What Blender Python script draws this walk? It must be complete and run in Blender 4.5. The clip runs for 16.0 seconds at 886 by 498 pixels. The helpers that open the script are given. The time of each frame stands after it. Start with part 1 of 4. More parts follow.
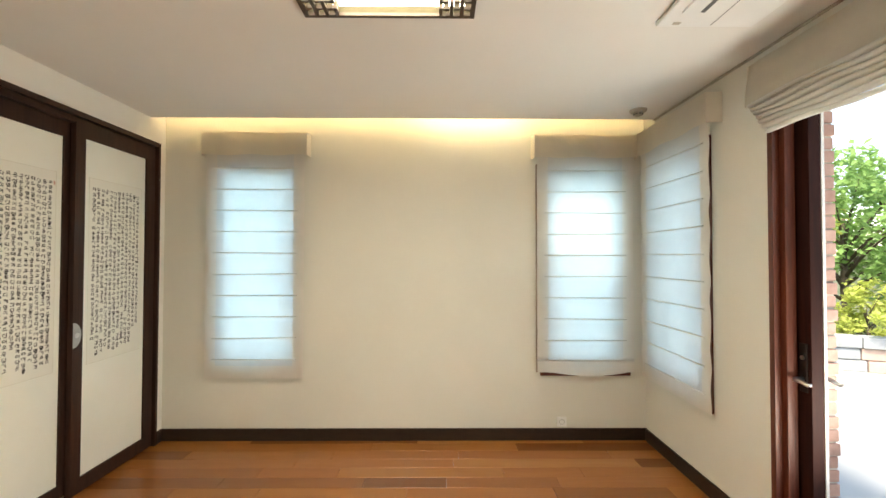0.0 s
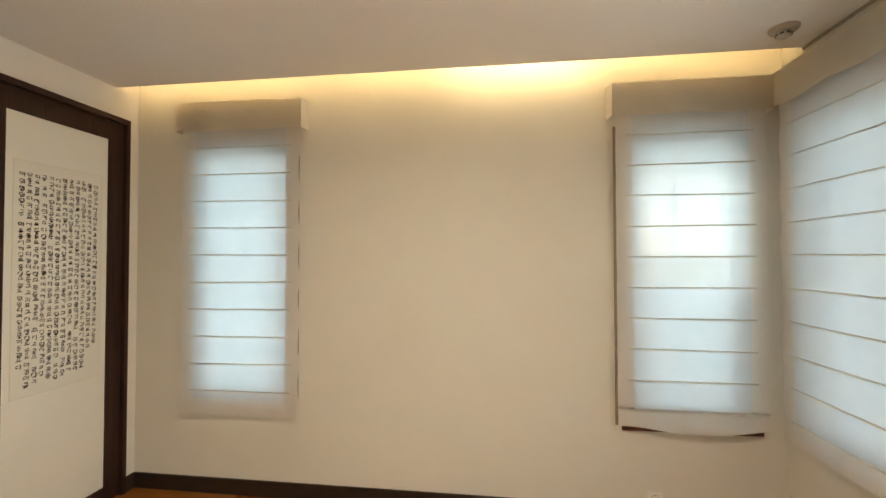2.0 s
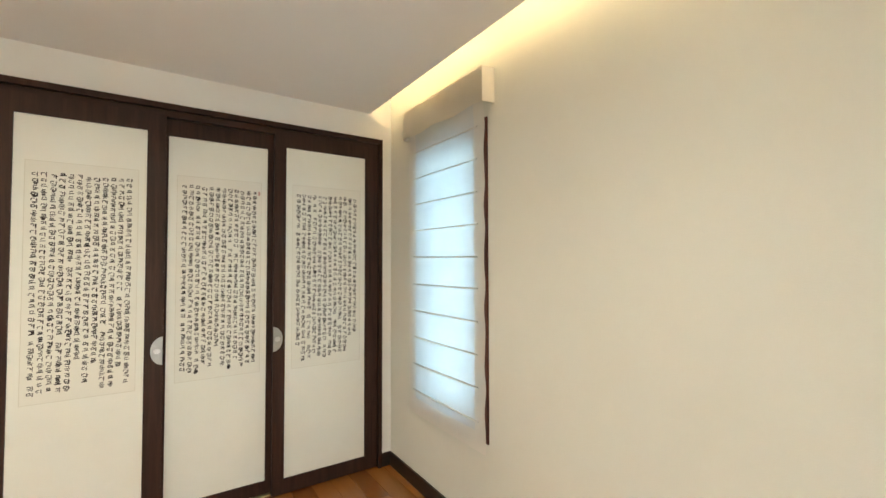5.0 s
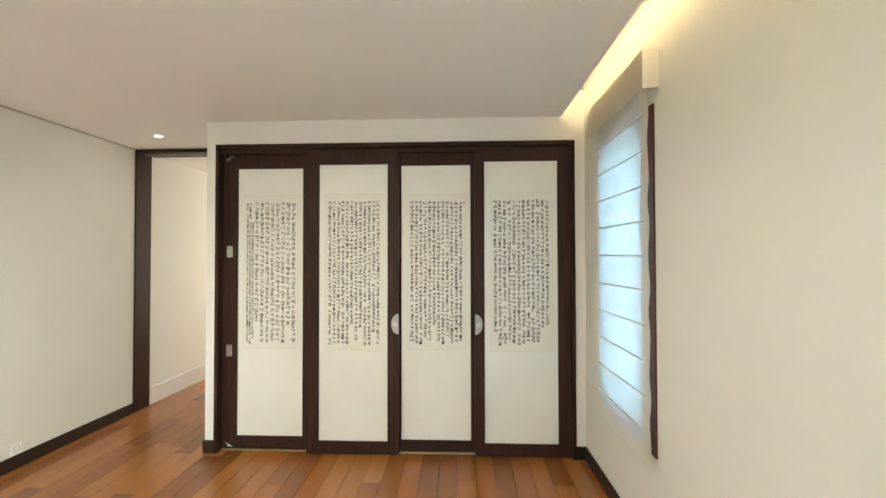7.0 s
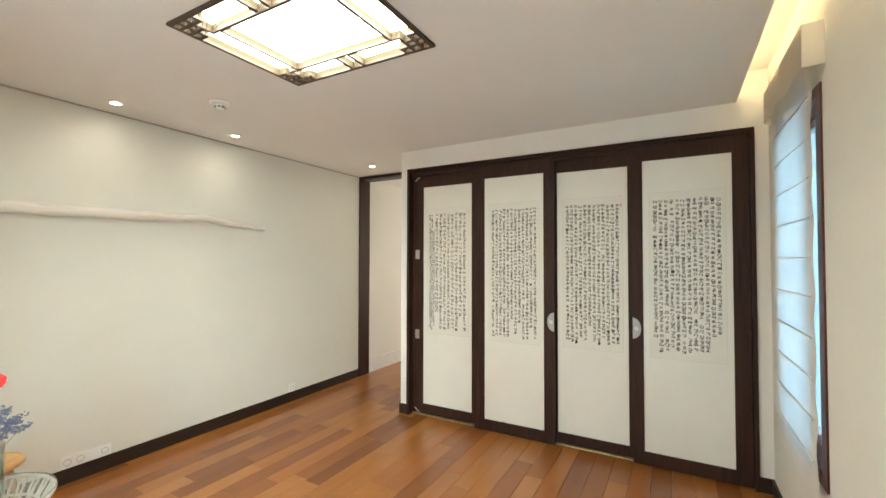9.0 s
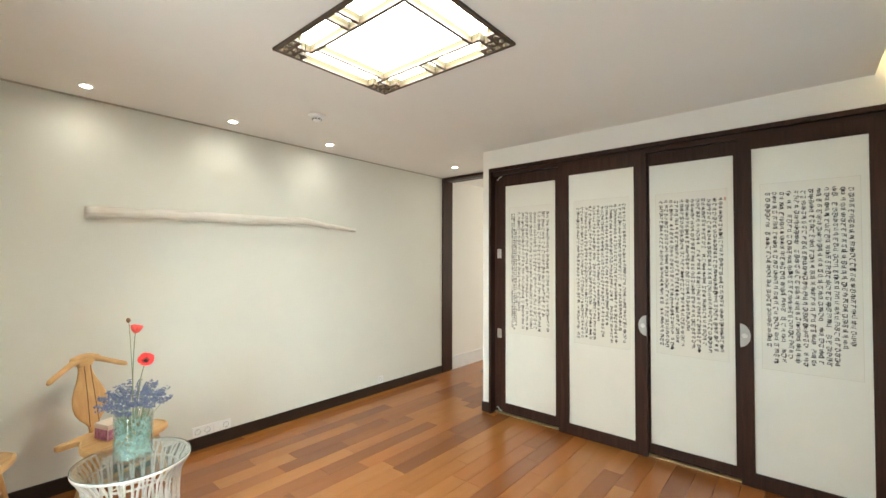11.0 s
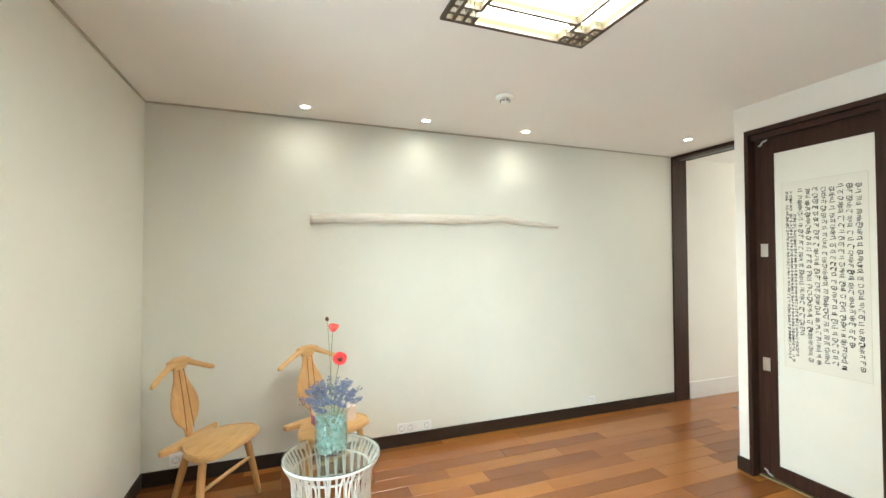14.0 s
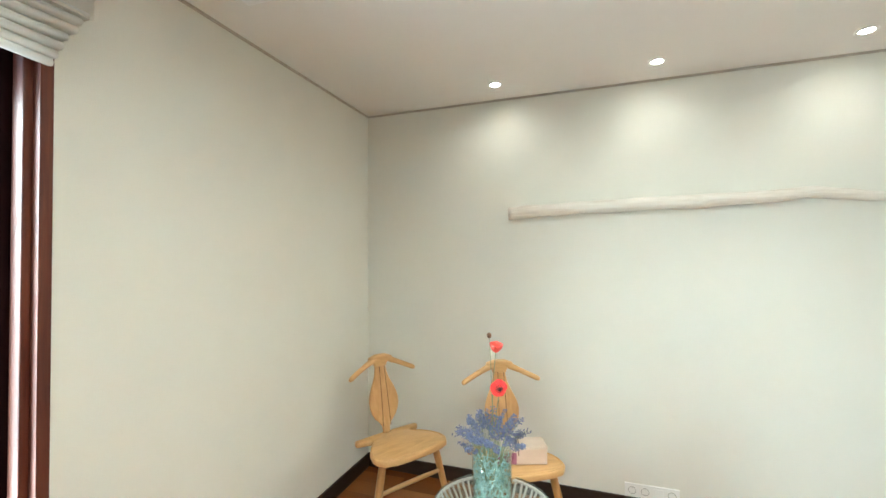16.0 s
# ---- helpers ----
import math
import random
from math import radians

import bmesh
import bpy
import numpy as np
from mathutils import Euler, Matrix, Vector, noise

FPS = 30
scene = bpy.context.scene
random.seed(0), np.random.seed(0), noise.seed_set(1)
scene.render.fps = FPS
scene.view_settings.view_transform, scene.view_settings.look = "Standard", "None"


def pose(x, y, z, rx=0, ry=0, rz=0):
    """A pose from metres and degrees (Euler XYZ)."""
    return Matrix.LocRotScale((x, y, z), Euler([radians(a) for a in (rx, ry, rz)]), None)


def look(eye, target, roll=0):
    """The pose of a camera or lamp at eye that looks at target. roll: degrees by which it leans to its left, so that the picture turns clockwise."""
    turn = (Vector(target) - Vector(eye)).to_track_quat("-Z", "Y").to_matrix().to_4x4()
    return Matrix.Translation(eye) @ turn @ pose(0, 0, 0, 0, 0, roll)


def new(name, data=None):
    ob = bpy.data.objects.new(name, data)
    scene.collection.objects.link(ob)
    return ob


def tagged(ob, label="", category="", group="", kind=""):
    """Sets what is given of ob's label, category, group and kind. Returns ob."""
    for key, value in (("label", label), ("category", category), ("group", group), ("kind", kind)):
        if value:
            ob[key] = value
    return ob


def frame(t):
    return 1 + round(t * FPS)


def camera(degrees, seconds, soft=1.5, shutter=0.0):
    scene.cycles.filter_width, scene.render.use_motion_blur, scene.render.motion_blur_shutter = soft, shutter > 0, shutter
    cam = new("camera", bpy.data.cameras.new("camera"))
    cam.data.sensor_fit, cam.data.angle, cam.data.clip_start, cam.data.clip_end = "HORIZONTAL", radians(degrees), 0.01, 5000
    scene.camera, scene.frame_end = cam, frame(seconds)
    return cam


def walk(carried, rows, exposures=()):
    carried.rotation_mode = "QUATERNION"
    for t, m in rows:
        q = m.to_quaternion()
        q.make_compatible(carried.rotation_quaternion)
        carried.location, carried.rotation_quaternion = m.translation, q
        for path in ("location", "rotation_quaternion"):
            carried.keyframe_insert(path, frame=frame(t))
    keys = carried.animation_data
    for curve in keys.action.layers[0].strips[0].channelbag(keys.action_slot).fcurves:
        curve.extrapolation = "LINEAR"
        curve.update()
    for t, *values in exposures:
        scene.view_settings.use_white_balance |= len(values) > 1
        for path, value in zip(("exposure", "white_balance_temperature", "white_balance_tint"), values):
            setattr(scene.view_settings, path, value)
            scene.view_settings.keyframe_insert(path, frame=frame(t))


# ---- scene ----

cam = camera(93.5, 16.0)
PATH = [
    (0, (0.324, 0.264, 1.503), (0.34, 2.263, 1.542), 0.1),
    (0.5, (0.321, 0.481, 1.507), (0.326, 2.48, 1.547), 0.2),
    (1, (0.363, 0.73, 1.494), (0.348, 2.729, 1.537), 0.1),
    (1.5, (0.43, 0.969, 1.532), (0.349, 2.967, 1.565), 0.0),
    (2, (0.439, 1.196, 1.515), (0.19, 3.18, 1.557), -0.1),
    (2.5, (0.475, 1.406, 1.504), (0.002, 3.349, 1.555), -0.3),
    (3, (0.606, 1.618, 1.483), (-0.114, 3.482, 1.548), -0.6),
    (3.5, (0.705, 1.787, 1.49), (-0.272, 3.531, 1.548), -0.5),
    (4, (0.746, 1.982, 1.494), (-0.483, 3.559, 1.552), -0.4),
    (6.5, (1.183, 2.672, 1.534), (-0.806, 2.875, 1.569), 0.0),
    (7, (1.257, 2.776, 1.532), (-0.741, 2.691, 1.567), -0.1),
    (7.5, (1.361, 2.85, 1.486), (-0.607, 2.499, 1.548), 0.1),
    (8, (1.441, 2.993, 1.5), (-0.47, 2.405, 1.558), 0.1),
    (8.5, (1.501, 3.105, 1.521), (-0.338, 2.32, 1.577), 0.1),
    (9, (1.495, 3.176, 1.524), (-0.25, 2.2, 1.573), 0.1),
    (9.2, (1.485, 3.218, 1.543), (-0.218, 2.171, 1.575), 0.1),
    (11.5, (1.515, 3.187, 1.517), (0.034, 1.844, 1.571), 0.2),
    (12, (1.495, 3.174, 1.514), (0.073, 1.769, 1.568), 0.1),
    (12.5, (1.457, 3.154, 1.512), (0.125, 1.664, 1.567), 0.0),
    (13, (1.382, 3.082, 1.519), (0.225, 1.452, 1.57), 0.0),
    (13.5, (1.264, 2.975, 1.527), (0.332, 1.206, 1.569), -0.1),
    (14, (1.099, 2.882, 1.528), (0.41, 1.005, 1.57), -0.2),
    (14.5, (0.914, 2.811, 1.549), (0.577, 0.84, 1.583), -0.2),
    (15, (0.761, 2.677, 1.52), (0.799, 0.678, 1.564), -0.2),
    (15.5, (0.624, 2.483, 1.532), (0.98, 0.515, 1.574), -0.2),
    (16, (0.47, 2.313, 1.544), (1.13, 0.425, 1.581), -0.3),
]
EXPOSURES = [(0.0, 2.05, 7850, 10), (2.0, 1.70, 8900, 17), (2.75, 1.66, 9400, 20), (3.4, 1.70, 9500, 22), (4.0, 1.98, 8400, 14), (7.0, 2.2, 7000, 7), (9.0, 2.1, 6900, 8), (12.5, 2.45, 6350, 3), (15.0, 2.52, 6200, 2), (16.0, 2.42, 6100, 2)]
SKY, SUN = 0.14, 2.6
LAMP, COVE, COVE2, DAYW, HALLW, SPOTW, DOORW, PATIOW = 7.0, 3.6, 8.5, 5.0, 5.5, 1.0, 4.5, 7.5
walk(cam, [(t, look(eye, target, roll)) for t, eye, target, roll in PATH], EXPOSURES)

# ---- light ----
world = bpy.data.worlds.new("world")
scene.world = world
world.use_nodes = True
wn = world.node_tree
sky = wn.nodes.new("ShaderNodeTexSky")
sky.sky_type, sky.sun_disc = "NISHITA", False
sky.sun_elevation, sky.sun_rotation = radians(60), radians(225)
wn.links.new(sky.outputs[0], wn.nodes["Background"].inputs[0])
wn.nodes["Background"].inputs[1].default_value = SKY
sun = new("sun", bpy.data.lights.new("sun", "SUN"))
sun.data.energy, sun.data.angle, sun.data.color = SUN, radians(12), (1, 0.96, 0.9)
sun.matrix_world = look((0, 0, 0), (0.354, 0.354, -0.866))


def area(name, eye, target, sx, sy, watts, color):
    ob = new(name, bpy.data.lights.new(name, "AREA"))
    ob.data.shape, ob.data.size, ob.data.size_y, ob.data.energy, ob.data.color = "RECTANGLE", sx, sy, watts, color
    ob.matrix_world = look(eye, target)
    return ob


DAY = (0.44, 0.74, 1.0)
# daylight standing in the openings of the windows and the garden door
area("window_light_west", (-1.203, 3.985, 1.42), (-1.203, 0, 1.42), 0.66, 1.62, DAYW, DAY)
area("window_light_east", (1.522, 3.985, 1.42), (1.522, 0, 1.42), 0.60, 1.62, DAYW * 0.8, DAY)
area("window_light_side", (2.216, 3.217, 1.42), (0, 3.2, 1.45), 0.66, 1.62, DAYW * 0.55, DAY)
area("garden_door_daylight", (2.42, 1.84, 1.35), (-0.45, -0.45, 0.50), 0.45, 1.5, DOORW, (0.78, 0.94, 1.0)).data.spread = radians(70)
area("garden_door_patio_light", (2.42, 1.82, 0.50), (0.7, 1.35, 2.6), 0.45, 0.8, PATIOW, (0.93, 0.98, 1.0))
# added lamp before the closed end wall, brightens the hall; no opening there
area("hall_fill_lamp", (-5.3, 0.16, 1.5), (0, 0.16, 1.2), 1.1, 2.0, HALLW, (1.0, 0.93, 0.84))


# ---- materials ----
def material(name, base, rough=0.6, metal=0.0, spec=0.5):
    m = bpy.data.materials.new(name)
    m.use_nodes = True
    b = m.node_tree.nodes["Principled BSDF"]
    b.inputs["Base Color"].default_value = (*base, 1)
    b.inputs["Roughness"].default_value = rough
    b.inputs["Metallic"].default_value = metal
    b.inputs["Specular IOR Level"].default_value = spec
    return m


def node(m, kind, **values):
    n = m.node_tree.nodes.new("ShaderNode" + kind)
    for key, value in values.items():
        n.inputs[key.replace("_", " ")].default_value = value
    return n


def wire(m, a, i, b, j):
    m.node_tree.links.new(a.outputs[i], b.inputs[j])


def ramp(m, stops):
    r = m.node_tree.nodes.new("ShaderNodeValToRGB")
    els = r.color_ramp.elements
    while len(els) < len(stops):
        els.new(0.5)
    for e, (p, c) in zip(els, stops):
        e.position, e.color = p, (*c, 1)
    return r


def coords(m, scale=(1, 1, 1), random_shift=False, which="Object"):
    tc = m.node_tree.nodes.new("ShaderNodeTexCoord")
    mp = node(m, "Mapping", Scale=scale)
    wire(m, tc, which, mp, "Vector")
    if random_shift:
        info = m.node_tree.nodes.new("ShaderNodeObjectInfo")
        mul = m.node_tree.nodes.new("ShaderNodeVectorMath")
        mul.operation = "SCALE"
        mul.inputs[0].default_value = (37.0, 61.0, 23.0)
        wire(m, info, "Random", mul, "Scale")
        wire(m, mul, 0, mp, "Location")
    return mp


def mottled(name, dark, light, scale=3.0, rough=0.7, bump=0.15, fine=180.0, stretch=(1, 1, 1), spec=0.4, metal=0.0, depth=0.002, random_shift=False):
    """Two scales of variation: slow tone drift and fine relief."""
    m = material(name, light, rough, metal, spec)
    b = m.node_tree.nodes["Principled BSDF"]
    mp = coords(m, stretch, random_shift)
    slow = node(m, "TexNoise", Scale=scale, Detail=6.0, Roughness=0.6)
    wire(m, mp, 0, slow, "Vector")
    r = ramp(m, [(0.3, dark), (0.7, light)])
    wire(m, slow, "Fac", r, 0)
    wire(m, r, 0, b, "Base Color")
    quick = node(m, "TexNoise", Scale=fine, Detail=3.0)
    wire(m, mp, 0, quick, "Vector")
    bp = node(m, "Bump", Strength=bump, Distance=depth)
    wire(m, quick, "Fac", bp, "Height")
    wire(m, bp, 0, b, "Normal")
    rr = node(m, "MapRange", To_Min=max(0.02, rough - 0.08), To_Max=min(1.0, rough + 0.08))
    wire(m, slow, "Fac", rr, "Value")
    wire(m, rr, 0, b, "Roughness")
    return m


def grained(name, dark, mid, light, along=(1, 14, 14), rough=0.35, bump=0.12, tone=0.0, spec=0.5, coat=0.0):
    """Wood: long streaks, pores and, with tone, a different shade for every piece."""
    m = material(name, mid, rough, 0, spec)
    b = m.node_tree.nodes["Principled BSDF"]
    b.inputs["Coat Weight"].default_value = coat
    b.inputs["Coat Roughness"].default_value = 0.18
    mp = coords(m, along, True)
    wave = node(m, "TexNoise", Scale=2.2, Detail=8.0, Roughness=0.62, Distortion=0.6)
    wire(m, mp, 0, wave, "Vector")
    r = ramp(m, [(0.25, dark), (0.5, mid), (0.78, light)])
    wire(m, wave, "Fac", r, 0)
    out = r
    if tone:
        info = m.node_tree.nodes.new("ShaderNodeObjectInfo")
        tr = ramp(m, [(0.0, (1 - tone, 1 - 1.12 * tone, 1 - 1.1 * tone)), (0.14, (1 - 0.7 * tone, 1 - 0.85 * tone, 1 - 0.8 * tone)), (0.3, (1 - 0.3 * tone, 1 - 0.4 * tone, 1 - 0.35 * tone)), (0.45, (1, 0.96, 0.94)), (0.8, (1.0, 1.04, 1.0)), (1.0, (1 + 0.35 * tone, 1 + 0.6 * tone, 1 + 0.6 * tone))])
        wire(m, info, "Random", tr, 0)
        mix = m.node_tree.nodes.new("ShaderNodeMix")
        mix.data_type, mix.blend_type = "RGBA", "MULTIPLY"
        mix.inputs[0].default_value = 1.0
        wire(m, r, 0, mix, 6)
        wire(m, tr, 0, mix, 7)
        m.node_tree.links.new(mix.outputs[2], b.inputs["Base Color"])
    else:
        wire(m, out, 0, b, "Base Color")
    pores = node(m, "TexNoise", Scale=28.0, Detail=4.0)
    wire(m, mp, 0, pores, "Vector")
    bp = node(m, "Bump", Strength=bump, Distance=0.001)
    wire(m, pores, "Fac", bp, "Height")
    wire(m, bp, 0, b, "Normal")
    rr = node(m, "MapRange", To_Min=rough - (0.02 if tone else 0.06), To_Max=rough + (0.03 if tone else 0.1))
    wire(m, wave, "Fac", rr, "Value")
    wire(m, rr, 0, b, "Roughness")
    return m


def glowing(name, color, strength):
    m = material(name, color, 0.6)
    b = m.node_tree.nodes["Principled BSDF"]
    b.inputs["Emission Color"].default_value = (*color, 1)
    b.inputs["Emission Strength"].default_value = strength
    return m


def thin_glass(name, tint, gloss=0.7, rough=0.0):
    """A thin pane: clear, with mirror gloss that grows towards grazing."""
    m = bpy.data.materials.new(name)
    m.use_nodes = True
    n = m.node_tree.nodes
    n.remove(n["Principled BSDF"])
    p, g, f, x = (n.new("ShaderNode" + k) for k in ("BsdfTransparent", "BsdfGlossy", "LayerWeight", "MixShader"))
    p.inputs["Color"].default_value = (*tint, 1)
    g.inputs["Roughness"].default_value, f.inputs["Blend"].default_value = rough, 0.5
    steep, scaled = n.new("ShaderNodeMath"), n.new("ShaderNodeMath")
    steep.operation, scaled.operation = "POWER", "MULTIPLY_ADD"
    steep.inputs[1].default_value, scaled.inputs[1].default_value, scaled.inputs[2].default_value = 2.8, gloss, 0.045
    wire(m, f, "Facing", steep, 0)
    wire(m, steep, 0, scaled, 0)
    wire(m, scaled, 0, x, 0)
    wire(m, p, 0, x, 1)
    wire(m, g, 0, x, 2)
    wire(m, x, 0, n["Material Output"], "Surface")
    return m


def fabric(name, color, through_light, clear=0.0):
    """Cloth that passes light: woven relief, diffuse and translucent."""
    m = bpy.data.materials.new(name)
    m.use_nodes = True
    n = m.node_tree.nodes
    n.remove(n["Principled BSDF"])
    out = n["Material Output"]
    mp = coords(m, (1, 1, 1))
    weave = node(m, "TexNoise", Scale=420.0, Detail=2.0)
    slow = node(m, "TexNoise", Scale=5.0, Detail=5.0)
    wire(m, mp, 0, weave, "Vector")
    wire(m, mp, 0, slow, "Vector")
    r = ramp(m, [(0.3, tuple(c * 0.93 for c in color)), (0.7, color)])
    wire(m, slow, "Fac", r, 0)
    bp = node(m, "Bump", Strength=0.25, Distance=0.001)
    wire(m, weave, "Fac", bp, "Height")
    d, t, p = (n.new("ShaderNodeBsdf" + k) for k in ("Diffuse", "Translucent", "Transparent"))
    for s in (d, t):
        wire(m, r, 0, s, "Color")
        wire(m, bp, 0, s, "Normal")
    a, c = n.new("ShaderNodeMixShader"), n.new("ShaderNodeMixShader")
    a.inputs[0].default_value, c.inputs[0].default_value = through_light, clear
    wire(m, d, 0, a, 1)
    wire(m, t, 0, a, 2)
    wire(m, a, 0, c, 1)
    wire(m, p, 0, c, 2)
    wire(m, c, 0, out, "Surface")
    return m


PLASTER = mottled("cream_wallpaper", (0.735, 0.725, 0.65), (0.775, 0.765, 0.69), 1.3, 0.85, 0.35, 260.0, spec=0.2)
CEILING = mottled("ceiling_paint", (0.80, 0.785, 0.745), (0.835, 0.82, 0.785), 1.1, 0.9, 0.2, 300.0, spec=0.2)
HALLPAINT = mottled("hall_paint", (0.84, 0.82, 0.77), (0.875, 0.86, 0.81), 1.5, 0.85, 0.2, 220.0, spec=0.2)
WHITEWOOD = mottled("white_baseboard_paint", (0.78, 0.77, 0.75), (0.83, 0.82, 0.80), 4, 0.45, 0.1)
WALNUT = grained("dark_walnut", (0.022, 0.010, 0.007), (0.040, 0.018, 0.012), (0.064, 0.029, 0.018), (14, 14, 1), 0.48, 0.15, spec=0.25)
WALNUT_H = grained("dark_walnut_lying", (0.022, 0.010, 0.007), (0.040, 0.018, 0.012), (0.064, 0.029, 0.018), (14, 1, 14), 0.48, 0.15, spec=0.25)
SKIRTING = grained("dark_skirting_wood", (0.014, 0.008, 0.006), (0.024, 0.014, 0.009), (0.04, 0.022, 0.014), (3, 3, 14), 0.4, 0.1)
MAHOGANY = grained("red_brown_door_wood", (0.05, 0.012, 0.006), (0.11, 0.026, 0.013), (0.17, 0.05, 0.024), (14, 14, 1), 0.45, 0.12, spec=0.35, coat=0.05)
TAUPE = grained("taupe_casing_wood", (0.26, 0.20, 0.155), (0.33, 0.26, 0.20), (0.39, 0.31, 0.25), (14, 14, 1), 0.6, 0.12, spec=0.2)
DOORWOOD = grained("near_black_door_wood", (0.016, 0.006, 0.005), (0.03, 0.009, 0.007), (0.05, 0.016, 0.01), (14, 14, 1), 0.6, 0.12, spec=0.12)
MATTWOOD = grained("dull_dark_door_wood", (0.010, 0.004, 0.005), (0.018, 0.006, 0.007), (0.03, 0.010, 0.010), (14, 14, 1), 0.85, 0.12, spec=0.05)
PLANK = grained("jatoba_plank", (0.305, 0.108, 0.027), (0.33, 0.12, 0.030), (0.355, 0.133, 0.035), (0.8, 5, 5), 0.25, 0.02, 0.44, coat=0.12)
OAK = grained("honey_oak", (0.50, 0.285, 0.105), (0.62, 0.37, 0.15), (0.70, 0.44, 0.195), (3, 12, 12), 0.42, 0.1)
OAKUP = grained("honey_oak_upright", (0.43, 0.225, 0.075), (0.55, 0.30, 0.11), (0.65, 0.385, 0.16), (12, 12, 2.5), 0.42, 0.1)
SEAM = mottled("dark_oak_seam", (0.10, 0.04, 0.012), (0.16, 0.07, 0.02), 9, 0.6)
DRIFT = grained("bleached_driftwood", (0.58, 0.52, 0.44), (0.74, 0.69, 0.61), (0.82, 0.78, 0.71), (1.2, 16, 16), 0.75, 0.5)
PAPERBOARD = mottled("lacquered_rice_paper", (0.82, 0.82, 0.745), (0.86, 0.86, 0.79), 2.5, 0.55, 0.12, 140.0)
SCROLL = mottled("calligraphy_paper", (0.80, 0.79, 0.715), (0.84, 0.83, 0.755), 6, 0.7, 0.15, 160.0)
SCROLLEDGE = mottled("scroll_edge", (0.68, 0.66, 0.57), (0.75, 0.73, 0.64), 10, 0.7)
INK = mottled("black_ink", (0.012, 0.010, 0.010), (0.045, 0.038, 0.036), 60, 0.6)
SEAL = mottled("faded_red_seal_ink", (0.58, 0.34, 0.28), (0.68, 0.48, 0.42), 60, 0.6)
BLIND = fabric("sheer_linen", (0.84, 0.84, 0.82), 0.5, 0.10)
BLINDHEM = fabric("doubled_linen", (0.82, 0.785, 0.72), 0.35)
VALANCE = fabric("lined_linen", (0.87, 0.815, 0.71), 0.10)
STACK = fabric("stacked_linen", (0.86, 0.84, 0.79), 0.5)
CORD = mottled("cord", (0.7, 0.66, 0.58), (0.78, 0.74, 0.66), 30, 0.8)
STEEL = mottled("brushed_steel", (0.55, 0.55, 0.54), (0.68, 0.68, 0.66), 12, 0.32, 0.1, 400, metal=1.0)
PEWTER = mottled("pale_pewter", (0.36, 0.36, 0.345), (0.46, 0.46, 0.445), 14, 0.42, 0.12, 300, metal=0.55)
TRACK = mottled("brass_track", (0.55, 0.42, 0.2), (0.7, 0.56, 0.3), 14, 0.4, metal=0.8)
PLASTIC = mottled("white_plastic", (0.84, 0.84, 0.82), (0.88, 0.88, 0.86), 5, 0.38, 0.05)
SOCKETGREY = mottled("shaded_socket_plastic", (0.40, 0.39, 0.37), (0.48, 0.47, 0.45), 5, 0.4, 0.05)
PLASTICD = mottled("grey_plastic", (0.10, 0.10, 0.10), (0.17, 0.17, 0.17), 12, 0.5)
SENSOR = mottled("beige_plastic_and_gap_shade", (0.42, 0.38, 0.31), (0.52, 0.47, 0.39), 12, 0.5)
LAMPWOOD = grained("lamp_lattice_wood", (0.035, 0.022, 0.012), (0.06, 0.036, 0.02), (0.09, 0.055, 0.03), (9, 9, 9), 0.5, 0.1)
LAMPPALE = mottled("inner_lamp_wood", (0.050, 0.042, 0.022), (0.068, 0.057, 0.031), 8, 0.7, spec=0.1)
LAMPPAPER = glowing("lit_lamp_paper", (1.0, 1.0, 0.92), LAMP)
DOWNGLOW = glowing("downlight_glow", (1.0, 0.94, 0.84), 14.0)
COVEWARM = glowing("warm_tube", (1.0, 0.79, 0.46), COVE)
COVEBRIGHT = glowing("brighter_tube", (1.0, 0.84, 0.55), COVE2)
PANE = thin_glass("window_glass", (0.98, 0.99, 0.985))
TABLEGLASS = thin_glass("table_glass", (0.90, 0.935, 0.925), 0.7)
VASEGLASS = thin_glass("vase_glass", (0.95, 0.985, 0.98), 0.5)
GLASSEDGE = mottled("green_glass_edge", (0.05, 0.10, 0.09), (0.12, 0.19, 0.17), 20, 0.15)
FILM = fabric("frosted_film", (0.80, 0.85, 0.88), 0.8)
WIRE = mottled("white_rattan_lacquer", (0.66, 0.62, 0.56), (0.80, 0.77, 0.71), 14, 0.45, 0.25, 120)
MINT = mottled("mint_dried_leaf", (0.20, 0.40, 0.365), (0.53, 0.73, 0.68), 22, 0.7, 0.2)
LAVENDER = mottled("lavender_floret", (0.075, 0.092, 0.18), (0.24, 0.275, 0.41), 60, 0.8, 0.2)
STEM = mottled("green_stem", (0.16, 0.20, 0.10), (0.30, 0.34, 0.20), 30, 0.7)
POPPY = mottled("red_poppy_petal", (0.62, 0.016, 0.02), (0.85, 0.06, 0.05), 24, 0.55, 0.2)
CORAL = mottled("coral_poppy_petal", (0.72, 0.06, 0.045), (0.88, 0.14, 0.10), 24, 0.55, 0.2)
POPPYHEART = mottled("dark_poppy_heart", (0.03, 0.012, 0.012), (0.09, 0.03, 0.025), 60, 0.7)
KRAFT = mottled("pinkish_card", (0.60, 0.44, 0.33), (0.70, 0.53, 0.41), 7, 0.55)
BOXTOP = mottled("pale_box_lid", (0.62, 0.50, 0.40), (0.70, 0.58, 0.47), 7, 0.5)
BOXLABEL = mottled("plum_box_label", (0.16, 0.03, 0.06), (0.50, 0.20, 0.27), 34, 0.5)
BRICK = mottled("pink_brick", (0.42, 0.24, 0.19), (0.58, 0.39, 0.32), 9, 0.85, 0.5, 70, random_shift=True)
MORTAR = mottled("pale_mortar", (0.42, 0.38, 0.33), (0.55, 0.51, 0.45), 12, 0.9, 0.4, 90)
